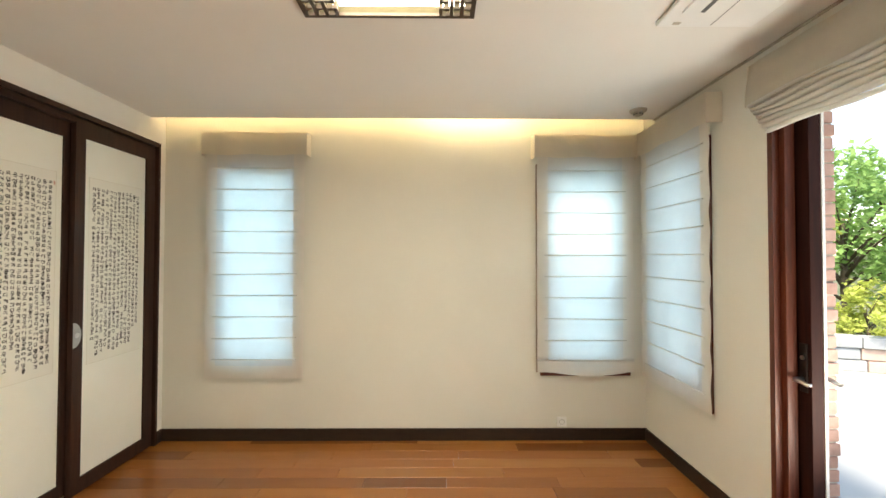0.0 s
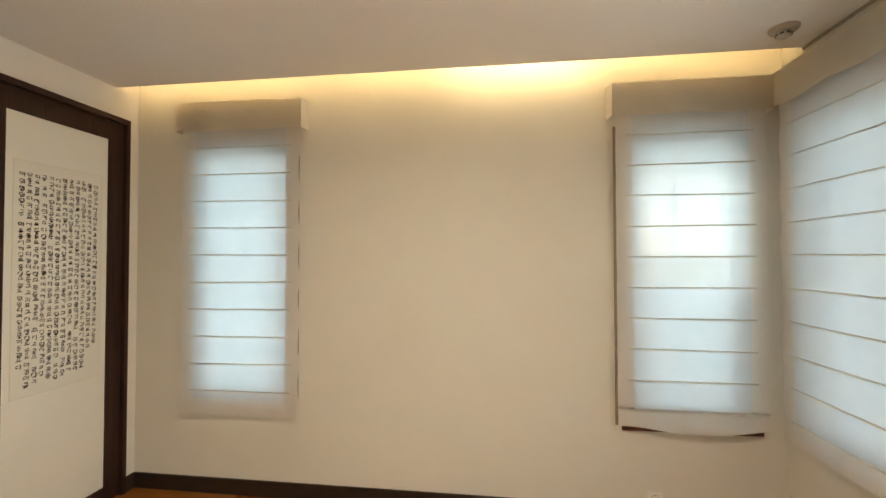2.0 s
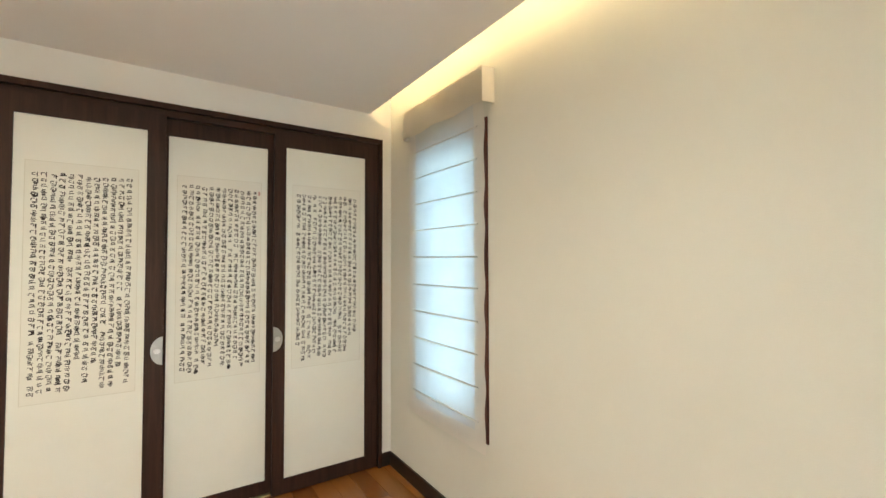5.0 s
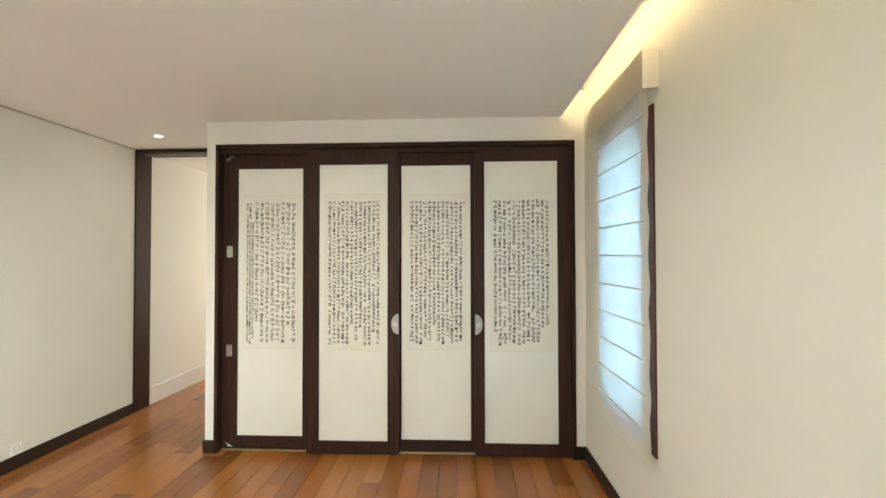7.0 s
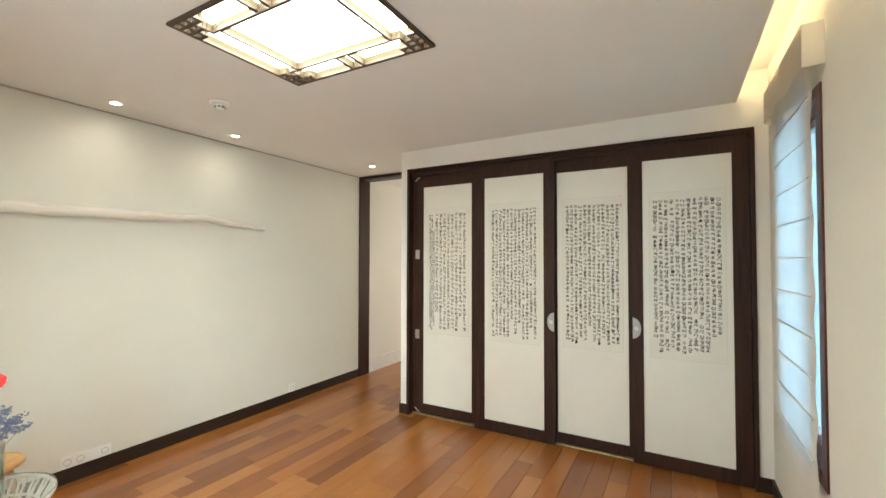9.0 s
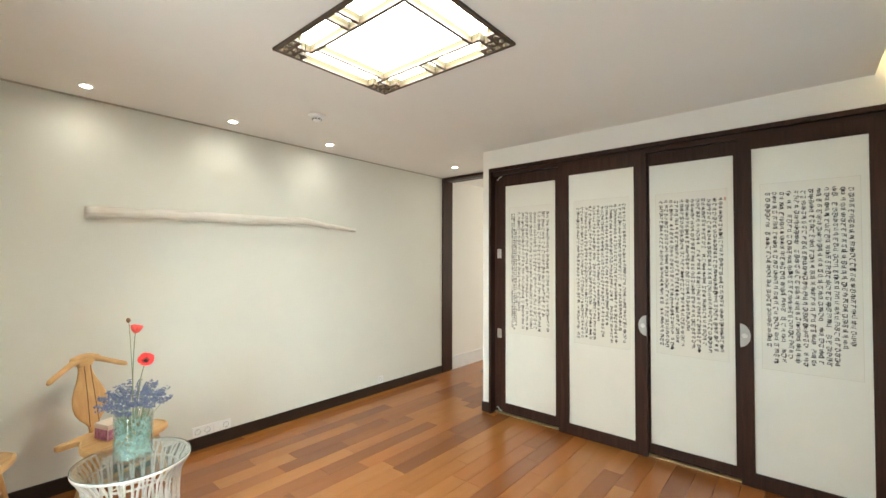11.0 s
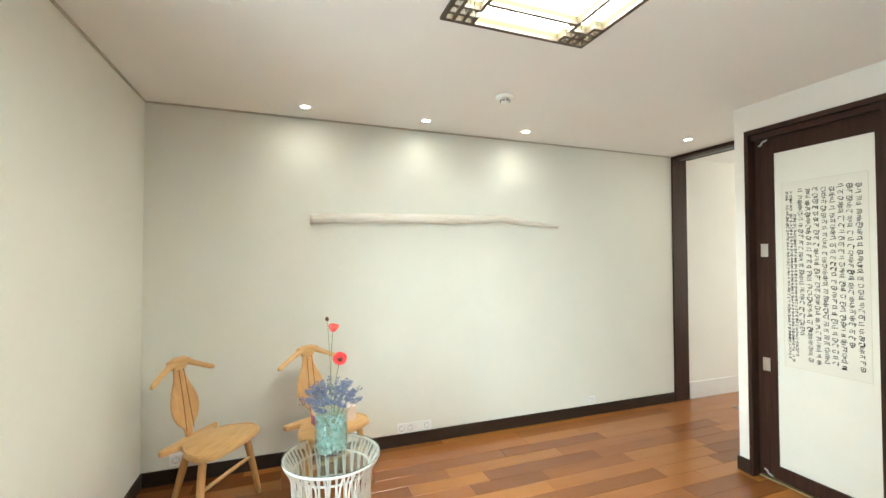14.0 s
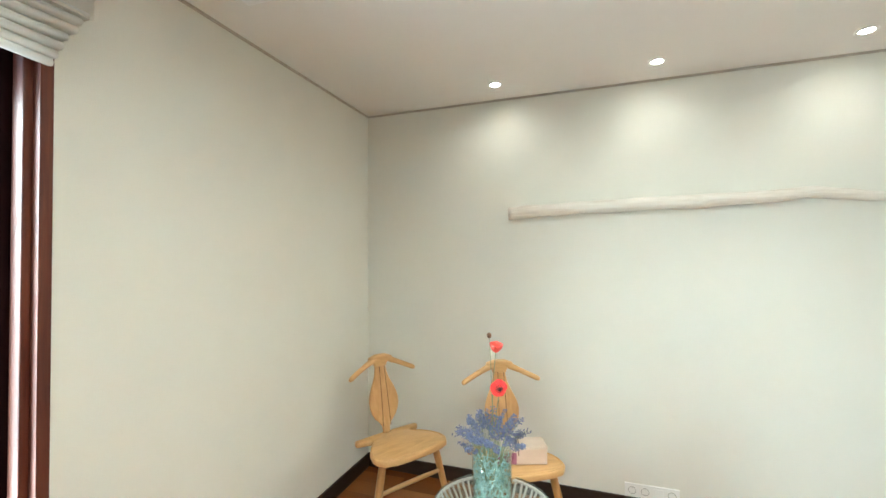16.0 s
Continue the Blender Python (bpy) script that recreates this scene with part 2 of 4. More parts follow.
PATIO = mottled("pale_patio_concrete", (0.40, 0.41, 0.39), (0.50, 0.50, 0.48), 0.8, 0.85, 0.3, 60)
GRASS = mottled("dull_earth_and_lawn", (0.06, 0.08, 0.03), (0.13, 0.13, 0.07), 0.6, 0.95, 0.5, 40)
STONEG = mottled("blue_grey_stone", (0.22, 0.24, 0.26), (0.36, 0.38, 0.39), 5, 0.85, 0.6, 40, random_shift=True)
STONEP = mottled("pink_stone", (0.36, 0.26, 0.22), (0.48, 0.37, 0.32), 5, 0.85, 0.6, 40, random_shift=True)
BARK = mottled("bark", (0.06, 0.045, 0.03), (0.14, 0.11, 0.08), 9, 0.9, 0.7, 40)
BRONZE = mottled("dark_bronze", (0.025, 0.02, 0.018), (0.05, 0.04, 0.035), 20, 0.35, 0.1, metal=0.6)
LEAF = fabric("green_leaf", (0.26, 0.42, 0.15), 0.5)
LEAFY = fabric("yellow_green_leaf", (0.50, 0.56, 0.16), 0.5)
FOUNDATION = mottled("grey_render", (0.4, 0.38, 0.36), (0.5, 0.48, 0.45), 2, 0.9)


# ---- building helpers ----
def mesh_from(name, bm, mat, smooth=False):
    bmesh.ops.recalc_face_normals(bm, faces=bm.faces)
    me = bpy.data.meshes.new(name)
    bm.to_mesh(me)
    bm.free()
    for mm in (mat if isinstance(mat, (list, tuple)) else [mat]):
        me.materials.append(mm)
    if smooth:
        me.polygons.foreach_set("use_smooth", [True] * len(me.polygons))
    return me


def part(name, bm, mat, parent, label="", smooth=False):
    ob = new(name, mesh_from(name, bm, mat, smooth))
    ob.parent = parent
    if label:
        ob["label"] = label
    return ob


def thing(name, label, category, at=(0, 0, 0), rz=0.0, group="", kind=""):
    ob = new(name)
    ob.empty_display_size = 0.05
    ob.matrix_basis = pose(*at, 0, 0, rz)
    return tagged(ob, label, category, group, kind)


def structure(name, bm, mat, label, category, smooth=False):
    return tagged(new(name, mesh_from(name, bm, mat, smooth)), label, category, kind="structure")


def box(bm, lo, hi, bevel=0.0, slot=0):
    r = bmesh.ops.create_cube(bm, size=1.0, matrix=Matrix.Translation([(a + b) / 2 for a, b in zip(lo, hi)]) @ Matrix.Diagonal([abs(b - a) for a, b in zip(lo, hi)] + [1]))
    if slot:
        for f in {f for v in r["verts"] for f in v.link_faces}:
            f.material_index = slot
    if bevel:
        edges = list({e for v in r["verts"] for e in v.link_edges})
        bmesh.ops.bevel(bm, geom=edges, offset=bevel, segments=2, affect="EDGES", profile=0.6)
    return bm


def one_box(lo, hi, bevel=0.0):
    return box(bmesh.new(), lo, hi, bevel)


def lathe(profile, n=32, closed=False):
    """Turns (radius, height) rows round z."""
    bm = bmesh.new()
    rings = [[bm.verts.new((r * math.cos(a), r * math.sin(a), z)) for a in (2 * math.pi * k / n for k in range(n))] for r, z in profile]
    pairs = list(zip(rings, rings[1:])) + ([(rings[-1], rings[0])] if closed else [])
    for a, b in pairs:
        for k in range(n):
            bm.faces.new((a[k], a[(k + 1) % n], b[(k + 1) % n], b[k]))
    if not closed:
        bm.faces.new(rings[0])
        bm.faces.new(rings[-1])
    return bm


def tube(points, radii, n=8, bm=None, flat=1.0):
    """A round bar along points; flat squeezes it."""
    bm = bm or bmesh.new()
    pts = [Vector(p) for p in points]
    if not hasattr(radii, "__len__"):
        radii = [radii] * len(pts)
    rings = []
    side = None
    for i, p in enumerate(pts):
        d = (pts[min(i + 1, len(pts) - 1)] - pts[max(i - 1, 0)]).normalized()
        if side is None:
            side = d.orthogonal().normalized()
        side = (side - d * side.dot(d)).normalized()
        up = d.cross(side)
        rings.append([bm.verts.new(p + radii[i] * (math.cos(a) * side + flat * math.sin(a) * up)) for a in (2 * math.pi * k / n for k in range(n))])
    for a, b in zip(rings, rings[1:]):
        for k in range(n):
            bm.faces.new((a[k], a[(k + 1) % n], b[(k + 1) % n], b[k]))
    bm.faces.new(list(reversed(rings[0])))
    bm.faces.new(rings[-1])
    return bm


def slab(outline, z0, z1, bevel=0.0):
    """An outline in x, y, made solid from z0 to z1."""
    bm = bmesh.new()
    f = bm.faces.new([bm.verts.new((x, y, z0)) for x, y in outline])
    r = bmesh.ops.extrude_face_region(bm, geom=[f])
    bmesh.ops.translate(bm, verts=[v for v in r["geom"] if isinstance(v, bmesh.types.BMVert)], vec=(0, 0, z1 - z0))
    if bevel:
        rim = [e for e in bm.edges if abs(e.verts[0].co.z - e.verts[1].co.z) < 1e-6]
        bmesh.ops.bevel(bm, geom=rim, offset=bevel, segments=2, affect="EDGES", profile=0.5)
    return bm


def pierced(us, vs, holes, place, t0, t1):
    """A wall with openings through it: us, vs are its ends, holes are (u0, u1, v0, v1); place(u, v, t) gives the point."""
    bm = bmesh.new()
    U = sorted({*us, *(h[0] for h in holes), *(h[1] for h in holes)})
    V = sorted({*vs, *(h[2] for h in holes), *(h[3] for h in holes)})
    solid = {}
    for i in range(len(U) - 1):
        for j in range(len(V) - 1):
            cu, cv = (U[i] + U[i + 1]) / 2, (V[j] + V[j + 1]) / 2
            solid[i, j] = not any(h[0] < cu < h[1] and h[2] < cv < h[3] for h in holes)
    seen = {}

    def v(i, j, t):
        if (i, j, t) not in seen:
            seen[i, j, t] = bm.verts.new(place(U[i], V[j], t))
        return seen[i, j, t]
    for (i, j), full in solid.items():
        if not full:
            continue
        for t in (t0, t1):
            bm.faces.new((v(i, j, t), v(i + 1, j, t), v(i + 1, j + 1, t), v(i, j + 1, t)))
        for di, dj, a, b in ((-1, 0, (i, j), (i, j + 1)), (1, 0, (i + 1, j), (i + 1, j + 1)), (0, -1, (i, j), (i + 1, j)), (0, 1, (i, j + 1), (i + 1, j + 1))):
            if not solid.get((i + di, j + dj), False):
                bm.faces.new((v(*a, t0), v(*b, t0), v(*b, t1), v(*a, t1)))
    return bm


# ---- the large structure ----
EAST, NORTH, SOUTH, WEST = 2.03, 3.72, -0.45, -1.95   # inner faces of the walls
TOP, LID = 2.60, 2.80
W1 = (-1.535, -0.872, 0.605, 2.235)      # openings in the north wall: x0, x1, z0, z1
W2 = (1.215, 1.83, 0.605, 2.235)
W3 = (2.885, 3.55, 0.605, 2.235)        # opening in the east wall: y0, y1, z0, z1
GATE = (1.50, 2.41, 0.0, 2.34)       # garden door
LAMPHOLE = (-0.283, 0.476, 1.162, 2.133)
HALL = 0.77                          # the cupboard block's south side

structure("wall_north", pierced((WEST - 0.9, EAST + 0.31), (0, LID), [W1, W2], lambda u, v, t: (u, t, v), NORTH, NORTH + 0.28), PLASTER, "cream papered wall pierced by two tall windows", "wall")
structure("wall_east", pierced((SOUTH - 0.2, NORTH), (0, LID), [W3, GATE], lambda u, v, t: (t, u, v), EAST, EAST + 0.20), PLASTER, "cream papered wall with garden door and window", "wall")
structure("wall_south", one_box((-2.73, SOUTH - 0.2, 0), (EAST, SOUTH, LID)), PLASTER, "plain cream papered wall with driftwood on it", "wall")
CUP = (0.872, 3.618, 0.0, 2.385)     # opening of the built-in cupboard: y0, y1, z0, z1
structure("wall_west", pierced((HALL, NORTH), (0, LID), [CUP], lambda u, v, t: (t, u, v), WEST - 0.1, WEST), HALLPAINT, "off-white wall round the built-in cupboard", "wall")
bm = bmesh.new()
box(bm, (WEST - 0.9, HALL, 0), (WEST - 0.1, HALL + 0.1, LID))
box(bm, (WEST - 0.9, HALL + 0.1, 0), (WEST - 0.8, NORTH, LID))
structure("wall_cupboard_block", bm, HALLPAINT, "off-white wall closing the cupboard block", "wall")
for name, lo, hi in (("wall_hall_south", (-5.6, SOUTH - 0.2, 0), (-2.93, SOUTH, LID)), ("wall_hall_north", (-5.6, HALL + 0.1, 0), (WEST - 0.9, HALL + 0.25, LID)), ("wall_hall_end", (-5.75, SOUTH - 0.2, 0), (-5.6, HALL + 0.25, LID))):
    structure(name, one_box(lo, hi), HALLPAINT, "off-white painted hall wall", "wall")
# ceiling with a light cove along the north wall
bm = pierced((-5.75, EAST), (SOUTH - 0.2, 3.545), [LAMPHOLE], lambda u, v, t: (u, v, t), TOP, TOP + 0.012)
box(bm, (-5.75, 3.50, TOP + 0.012), (EAST, 3.545, TOP + 0.05))
structure("ceiling", bm, CEILING, "flat off-white ceiling with cove along the windows", "ceiling")
structure("ceiling_slab", one_box((-5.75, SOUTH - 0.2, LID), (EAST + 0.31, NORTH + 0.28, LID + 0.15)), CEILING, "white slab above the ceiling cove", "ceiling")
structure("subfloor", one_box((-5.75, SOUTH - 0.2, -0.15), (EAST + 0.2, NORTH + 0.28, -0.0135)), FOUNDATION, "grey screed under the floor boards", "floor")

# dull bead colours in the shade of the ceiling gap, east and south walls
structure("trim_shadow_gap", box(one_box((EAST - 0.012, SOUTH + 0.012, TOP - 0.012), (EAST - 0.001, 3.545, TOP - 0.001)), (-2.7, SOUTH + 0.001, TOP - 0.012), (EAST - 0.001, SOUTH + 0.012, TOP - 0.001)), SENSOR, "thin bead coloured like the shadow gap along the ceiling edge", "trim")


def skirting(name, lo, hi, mat=SKIRTING, label="dark brown wooden baseboard"):
    structure(name, one_box(lo, hi, 0.003), mat, label, "baseboard")


skirting("baseboard", (WEST + 0.012, NORTH - 0.014, 0), (EAST, NORTH, 0.098))
skirting("baseboard", (EAST - 0.014, GATE[1], 0), (EAST, NORTH - 0.014, 0.098))
skirting("baseboard", (EAST - 0.014, SOUTH + 0.014, 0), (EAST, GATE[0], 0.098))
skirting("baseboard", (-2.72, SOUTH, 0), (EAST, SOUTH + 0.014, 0.098))
skirting("baseboard", (WEST, 3.64, 0), (WEST + 0.012, NORTH, 0.098))
skirting("baseboard", (WEST, HALL - 0.012, 0), (WEST + 0.012, 0.848, 0.098))
skirting("baseboard", (-2.72, HALL - 0.012, 0), (WEST, HALL, 0.098))
skirting("baseboard", (-5.6, SOUTH, 0), (-2.94, SOUTH + 0.014, 0.178), WHITEWOOD, "tall white painted hall baseboard")

# opening to the hall: full-height dark posts and a slim lintel
door = thing("door_1", "dark walnut frame of the open passage to the hall", "door frame", (-2.83, SOUTH, 0), kind="structure")
part("post", one_box((-0.10, -0.02, 0), (0.10, 0.018, TOP), 0.003), WALNUT, door)
part("post", one_box((-0.11, HALL - SOUTH - 0.035, 0), (0.10, HALL - SOUTH, TOP), 0.004), WALNUT, door)
part("lintel", one_box((-0.11, 0.035, TOP - 0.035), (0.10, HALL - SOUTH - 0.035, TOP - 0.002), 0.003), WALNUT_H, door)
part("track", one_box((-0.03, 0.035, TOP - 0.040), (0.03, HALL - SOUTH - 0.035, TOP - 0.0355)), PLASTICD, door)


# ---- windows and blinds ----
def window_unit(name, width, z0, z1, m, clear=None, margins=(0.028, 0.028, 0.075), casing=None):
    """Local x along the wall, y outwards through it."""
    w = thing(name, "tall dark-framed window behind a lowered roman blind", "window", kind="structure")
    w.matrix_basis = m
    h = z1 - z0
    part("casing", pierced((-margins[0], width + margins[1]), (z0 - margins[2], z1 + 0.042), [(0, width, z0, z1)], lambda u, v, t: (u, t, v), -0.008, 0.0), casing or MAHOGANY, w, "wooden casing on the wall")
    part("sash", pierced((0.004, width - 0.004), (z0 + 0.004, z1 - 0.004), [(0.03, width - 0.03, z0 + 0.03, z1 - 0.03)], lambda u, v, t: (u, t, v), 0.05, 0.11), MAHOGANY, w)
    part("lining", pierced((0.0005, width - 0.0005), (z0 + 0.0005, z1 - 0.0005), [(0.007, width - 0.007, z0 + 0.007, z1 - 0.007)], lambda u, v, t: (u, t, v), 0.001, 0.049), MAHOGANY, w)
    p = part("pane", one_box((0.031, 0.075, z0 + 0.031), (width - 0.031, 0.083, z1 - 0.031)), PANE, w)
    p.visible_shadow = False
    part("frosted_film", pierced((0.031, width - 0.031), (z0 + 0.031, z1 - 0.031), [clear] if clear else [], lambda u, v, t: (u, t, v), 0.086, 0.087), FILM, w, "frosted film on the glass")
    if clear:
        part("ledge", one_box((-0.06, -0.012, z0 - 0.078), (width + 0.072, 0.0, z0 - 0.0505), 0.002), MAHOGANY, w, "dark lower ledge")
        a, b, c, d = clear
        part("muntin", one_box((a + 0.173, 0.090, c), (a + 0.209, 0.100, d)), WHITEWOOD, w)
        part("muntin", one_box((a, 0.1005, c + 0.14), (b, 0.11, c + 0.175)), WHITEWOOD, w)
    return w


def roman_blind(label, width, top, bottom, m, left_return=True, right_return=True, droop=0.0, wall=0.040):
    """Local x along the wall, y into the wall (0 is the blind's cloth), z up."""
    b = thing("roman_blind", label, "blind", group="roman blinds")
    b.matrix_basis = m
    rng = random.Random(int(width * 1000) + int(droop * 100))
    # pelmet: a boxed strip of cloth with crisp edges and returns to the wall
    n = 16
    x0, x1, deep = -0.026, width + 0.026, wall - 0.001
    bm = bmesh.new()
    rows = ((top, 0.0), (top - 0.004, 1.0), (top - 0.06, 0.8), (top - 0.12, 0.9), (top - 0.176, 1.2), (top - 0.186, 1.0))
    front = []
    for z, swing in rows:
        line = []
        for k in range(n + 1):
            u = k / n
            wob = (0.003 * math.sin(k * 1.1 + z * 23) + 0.004 * math.sin(k * 0.53 + z * 11 + 1)) * swing * math.sin(math.pi * u)
            line.append(bm.verts.new((x0 + (x1 - x0) * u, -0.035 + wob, z + 0.005 * math.sin(k * 0.9 + width * 9) * (z < top - 0.15))))
        front.append(line)
    for a, c in zip(front, front[1:]):
        for k in range(n):
            bm.faces.new((a[k], a[k + 1], c[k + 1], c[k]))
    bmesh.ops.solidify(bm, geom=bm.faces[:], thickness=-0.003)
    part("pelmet", bm, VALANCE, b, "lined beige pelmet")
    for x, out, on in ((x0, -1, left_return), (x1, 1, right_return)):
        if on:
            side = slab([(x - 0.003 * out, -0.034), (x + 0.010 * out, deep), (x + 0.013 * out, deep), (x, -0.034)][::out], top - 0.185, top - 0.001)
            part("pelmet_return", side, VALANCE, b, "lined beige pelmet end")
    part("headrail", one_box((0, 0.01, top - 0.05), (width, wall - 0.002, top - 0.004), 0.003), WHITEWOOD, b)
    # sheet of cloth, bellying a little between the rods
    folds = [top - 0.29 - 0.1735 * k for k in range(10)]
    zs = []
    edges = [top - 0.10] + folds + [bottom + 0.10, bottom]
    for a, c in zip(edges, edges[1:]):
        zs += [a + (c - a) * k / 4 for k in range(4)]
    zs.append(bottom)
    edge = 0.088
    xs = [0.0, edge * 0.5, edge] + [edge + (width - 2 * edge) * k / 12 for k in range(1, 12)] + [width - edge, width - edge * 0.5, width]

    def cloth(x, z):
        near = min(abs(z - f) for f in folds)
        belly = 0.006 * min(1.0, near / 0.08) * (0.4 + 0.6 * math.sin(math.pi * x / width))
        edge_wave = 0.003 * math.sin(z * 23 + x * 9) * (abs(x / width - 0.5) * 2) ** 4
        sag = -droop * math.sin(math.pi * min(1, max(0, (x / width - 0.15) / 0.8))) if z < bottom + 0.09 else 0.0
        return (x + 0.5 * edge_wave, -belly + edge_wave + (-0.012 if z < bottom + 0.05 and droop else 0) * math.sin(math.pi * x / width), z + sag * (1 - (z - bottom) / 0.09) if z < bottom + 0.09 else z)
    sheet, hems = bmesh.new(), bmesh.new()
    for bmx, keep in ((sheet, lambda i, j: 2 <= i < len(xs) - 3), (hems, lambda i, j: not 2 <= i < len(xs) - 3)):
        grid = {}
        for i in range(len(xs) - 1):
            for j in range(len(zs) - 1):
                low = zs[j] <= bottom + 0.10
                if (keep(i, j) and not (low and bmx is sheet)) or (low and bmx is hems):
                    quad = []
                    for a, c in ((i, j), (i + 1, j), (i + 1, j + 1), (i, j + 1)):
                        if (a, c) not in grid:
                            grid[a, c] = bmx.verts.new(cloth(xs[a], zs[c]))
                        quad.append(grid[a, c])
                    bmx.faces.new(quad)
    part("cloth", sheet, BLIND, b, "sheer white linen glowing with daylight", True)
    part("hem", hems, BLINDHEM, b, "doubled beige side and bottom hems", True)
    for f in folds:
        lean = rng.uniform(-0.004, 0.004)
        part("rod_pocket", tube([(edge * 0.65 + (width - 1.3 * edge) * k / 6, -0.004 - 0.003 * math.sin(k), f + lean * (k - 3) / 3) for k in range(7)], 0.0065, 6, flat=0.5), BLINDHEM, b)
    return b


roman_n = "lowered cream roman blind with sheer linen over the window"
window_unit("window_1", W1[1] - W1[0], W1[2], W1[3], pose(W1[0], NORTH, 0), margins=(0.03, 0.068, 0.05))
window_unit("window_2", W2[1] - W2[0], W2[2], W2[3], pose(W2[0], NORTH, 0), (0.082, 0.568, 1.343, 2.015), (0.094, 0.072, 0.050), TAUPE)
window_unit("window_3", W3[1] - W3[0], W3[2], W3[3], pose(EAST, W3[1], 0, 0, 0, -90))
roman_blind(roman_n, 0.802, 2.518, 0.517, pose(-1.587, 3.680, 0))
roman_blind("lowered cream roman blind with drooping hem beside the corner", 0.788, 2.502, 0.568, pose(1.122, 3.668, 0), droop=0.028, wall=0.052)
roman_blind("lowered cream roman blind on the wall beside the garden door", 0.862, 2.508, 0.55, pose(1.970, 3.650, 0, 0, 0, -90), left_return=False, wall=0.060)


# ---- garden door ----
def garden_door():
    y0, y1, z0, z1 = GATE
    d = thing("door_2", "open dark red-brown wooden sliding door to the garden", "door", (EAST, y0, 0), kind="structure")
    w = y1 - y0
    part("casing", pierced((0.002, w - 0.004), (0.0, z1 - 0.002), [(0.036, w - 0.036, -0.1, z1 - 0.035)], lambda u, v, t: (t, u, v), -0.006, 0.03), MAHOGANY, d, "red-brown casing")
    part("jamb", one_box((0.03, w - 0.068, 0), (0.085, w - 0.03, z1 - 0.03), 0.006), MAHOGANY, d)
    part("jamb", one_box((0.0305, 0.03, 0), (0.085, 0.060, z1 - 0.0705), 0.006), MAHOGANY, d)
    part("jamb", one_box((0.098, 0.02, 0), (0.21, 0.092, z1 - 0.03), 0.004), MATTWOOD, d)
    part("head_jamb", one_box((0.03, 0.03, z1 - 0.07), (0.21, w - 0.03, z1 - 0.03), 0.004), MAHOGANY, d)
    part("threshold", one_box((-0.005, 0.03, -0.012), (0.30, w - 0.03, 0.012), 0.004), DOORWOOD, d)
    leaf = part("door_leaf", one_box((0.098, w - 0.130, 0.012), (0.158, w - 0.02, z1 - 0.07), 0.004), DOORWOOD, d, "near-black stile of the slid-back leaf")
    part("weather_strip", one_box((0.1585, w - 0.133, 0.02), (0.174, w - 0.122, z1 - 0.075), 0.002), WHITEWOOD, leaf, "pale weather strip")
    part("escutcheon", one_box((0.090, w - 0.112, 0.84), (0.0975, w - 0.070, 1.08), 0.003), BRONZE, leaf, "dark bronze lock plate")
    for side, x in ((-1, 0.0895), (1, 0.1585)):
        bm = bmesh.new()
        tube([(x, w - 0.091, 0.905), (x + side * 0.040, w - 0.091, 0.905), (x + side * 0.047, w - 0.100, 0.906), (x + side * 0.046, w - 0.13, 0.903), (x + side * 0.044, w - 0.165, 0.895), (x + side * 0.046, w - 0.185, 0.902)], [0.011, 0.0105, 0.011, 0.010, 0.009, 0.006], 10, bm)
        part("lever_handle", bm, STEEL, leaf, "polished steel lever handle", True)
    part("key_cylinder", lathe([(0.001, 0), (0.011, 0), (0.011, 0.006), (0.001, 0.007)], 16), STEEL, leaf).matrix_basis = pose(0.0895, w - 0.091, 1.01, 0, -90, 0)


garden_door()


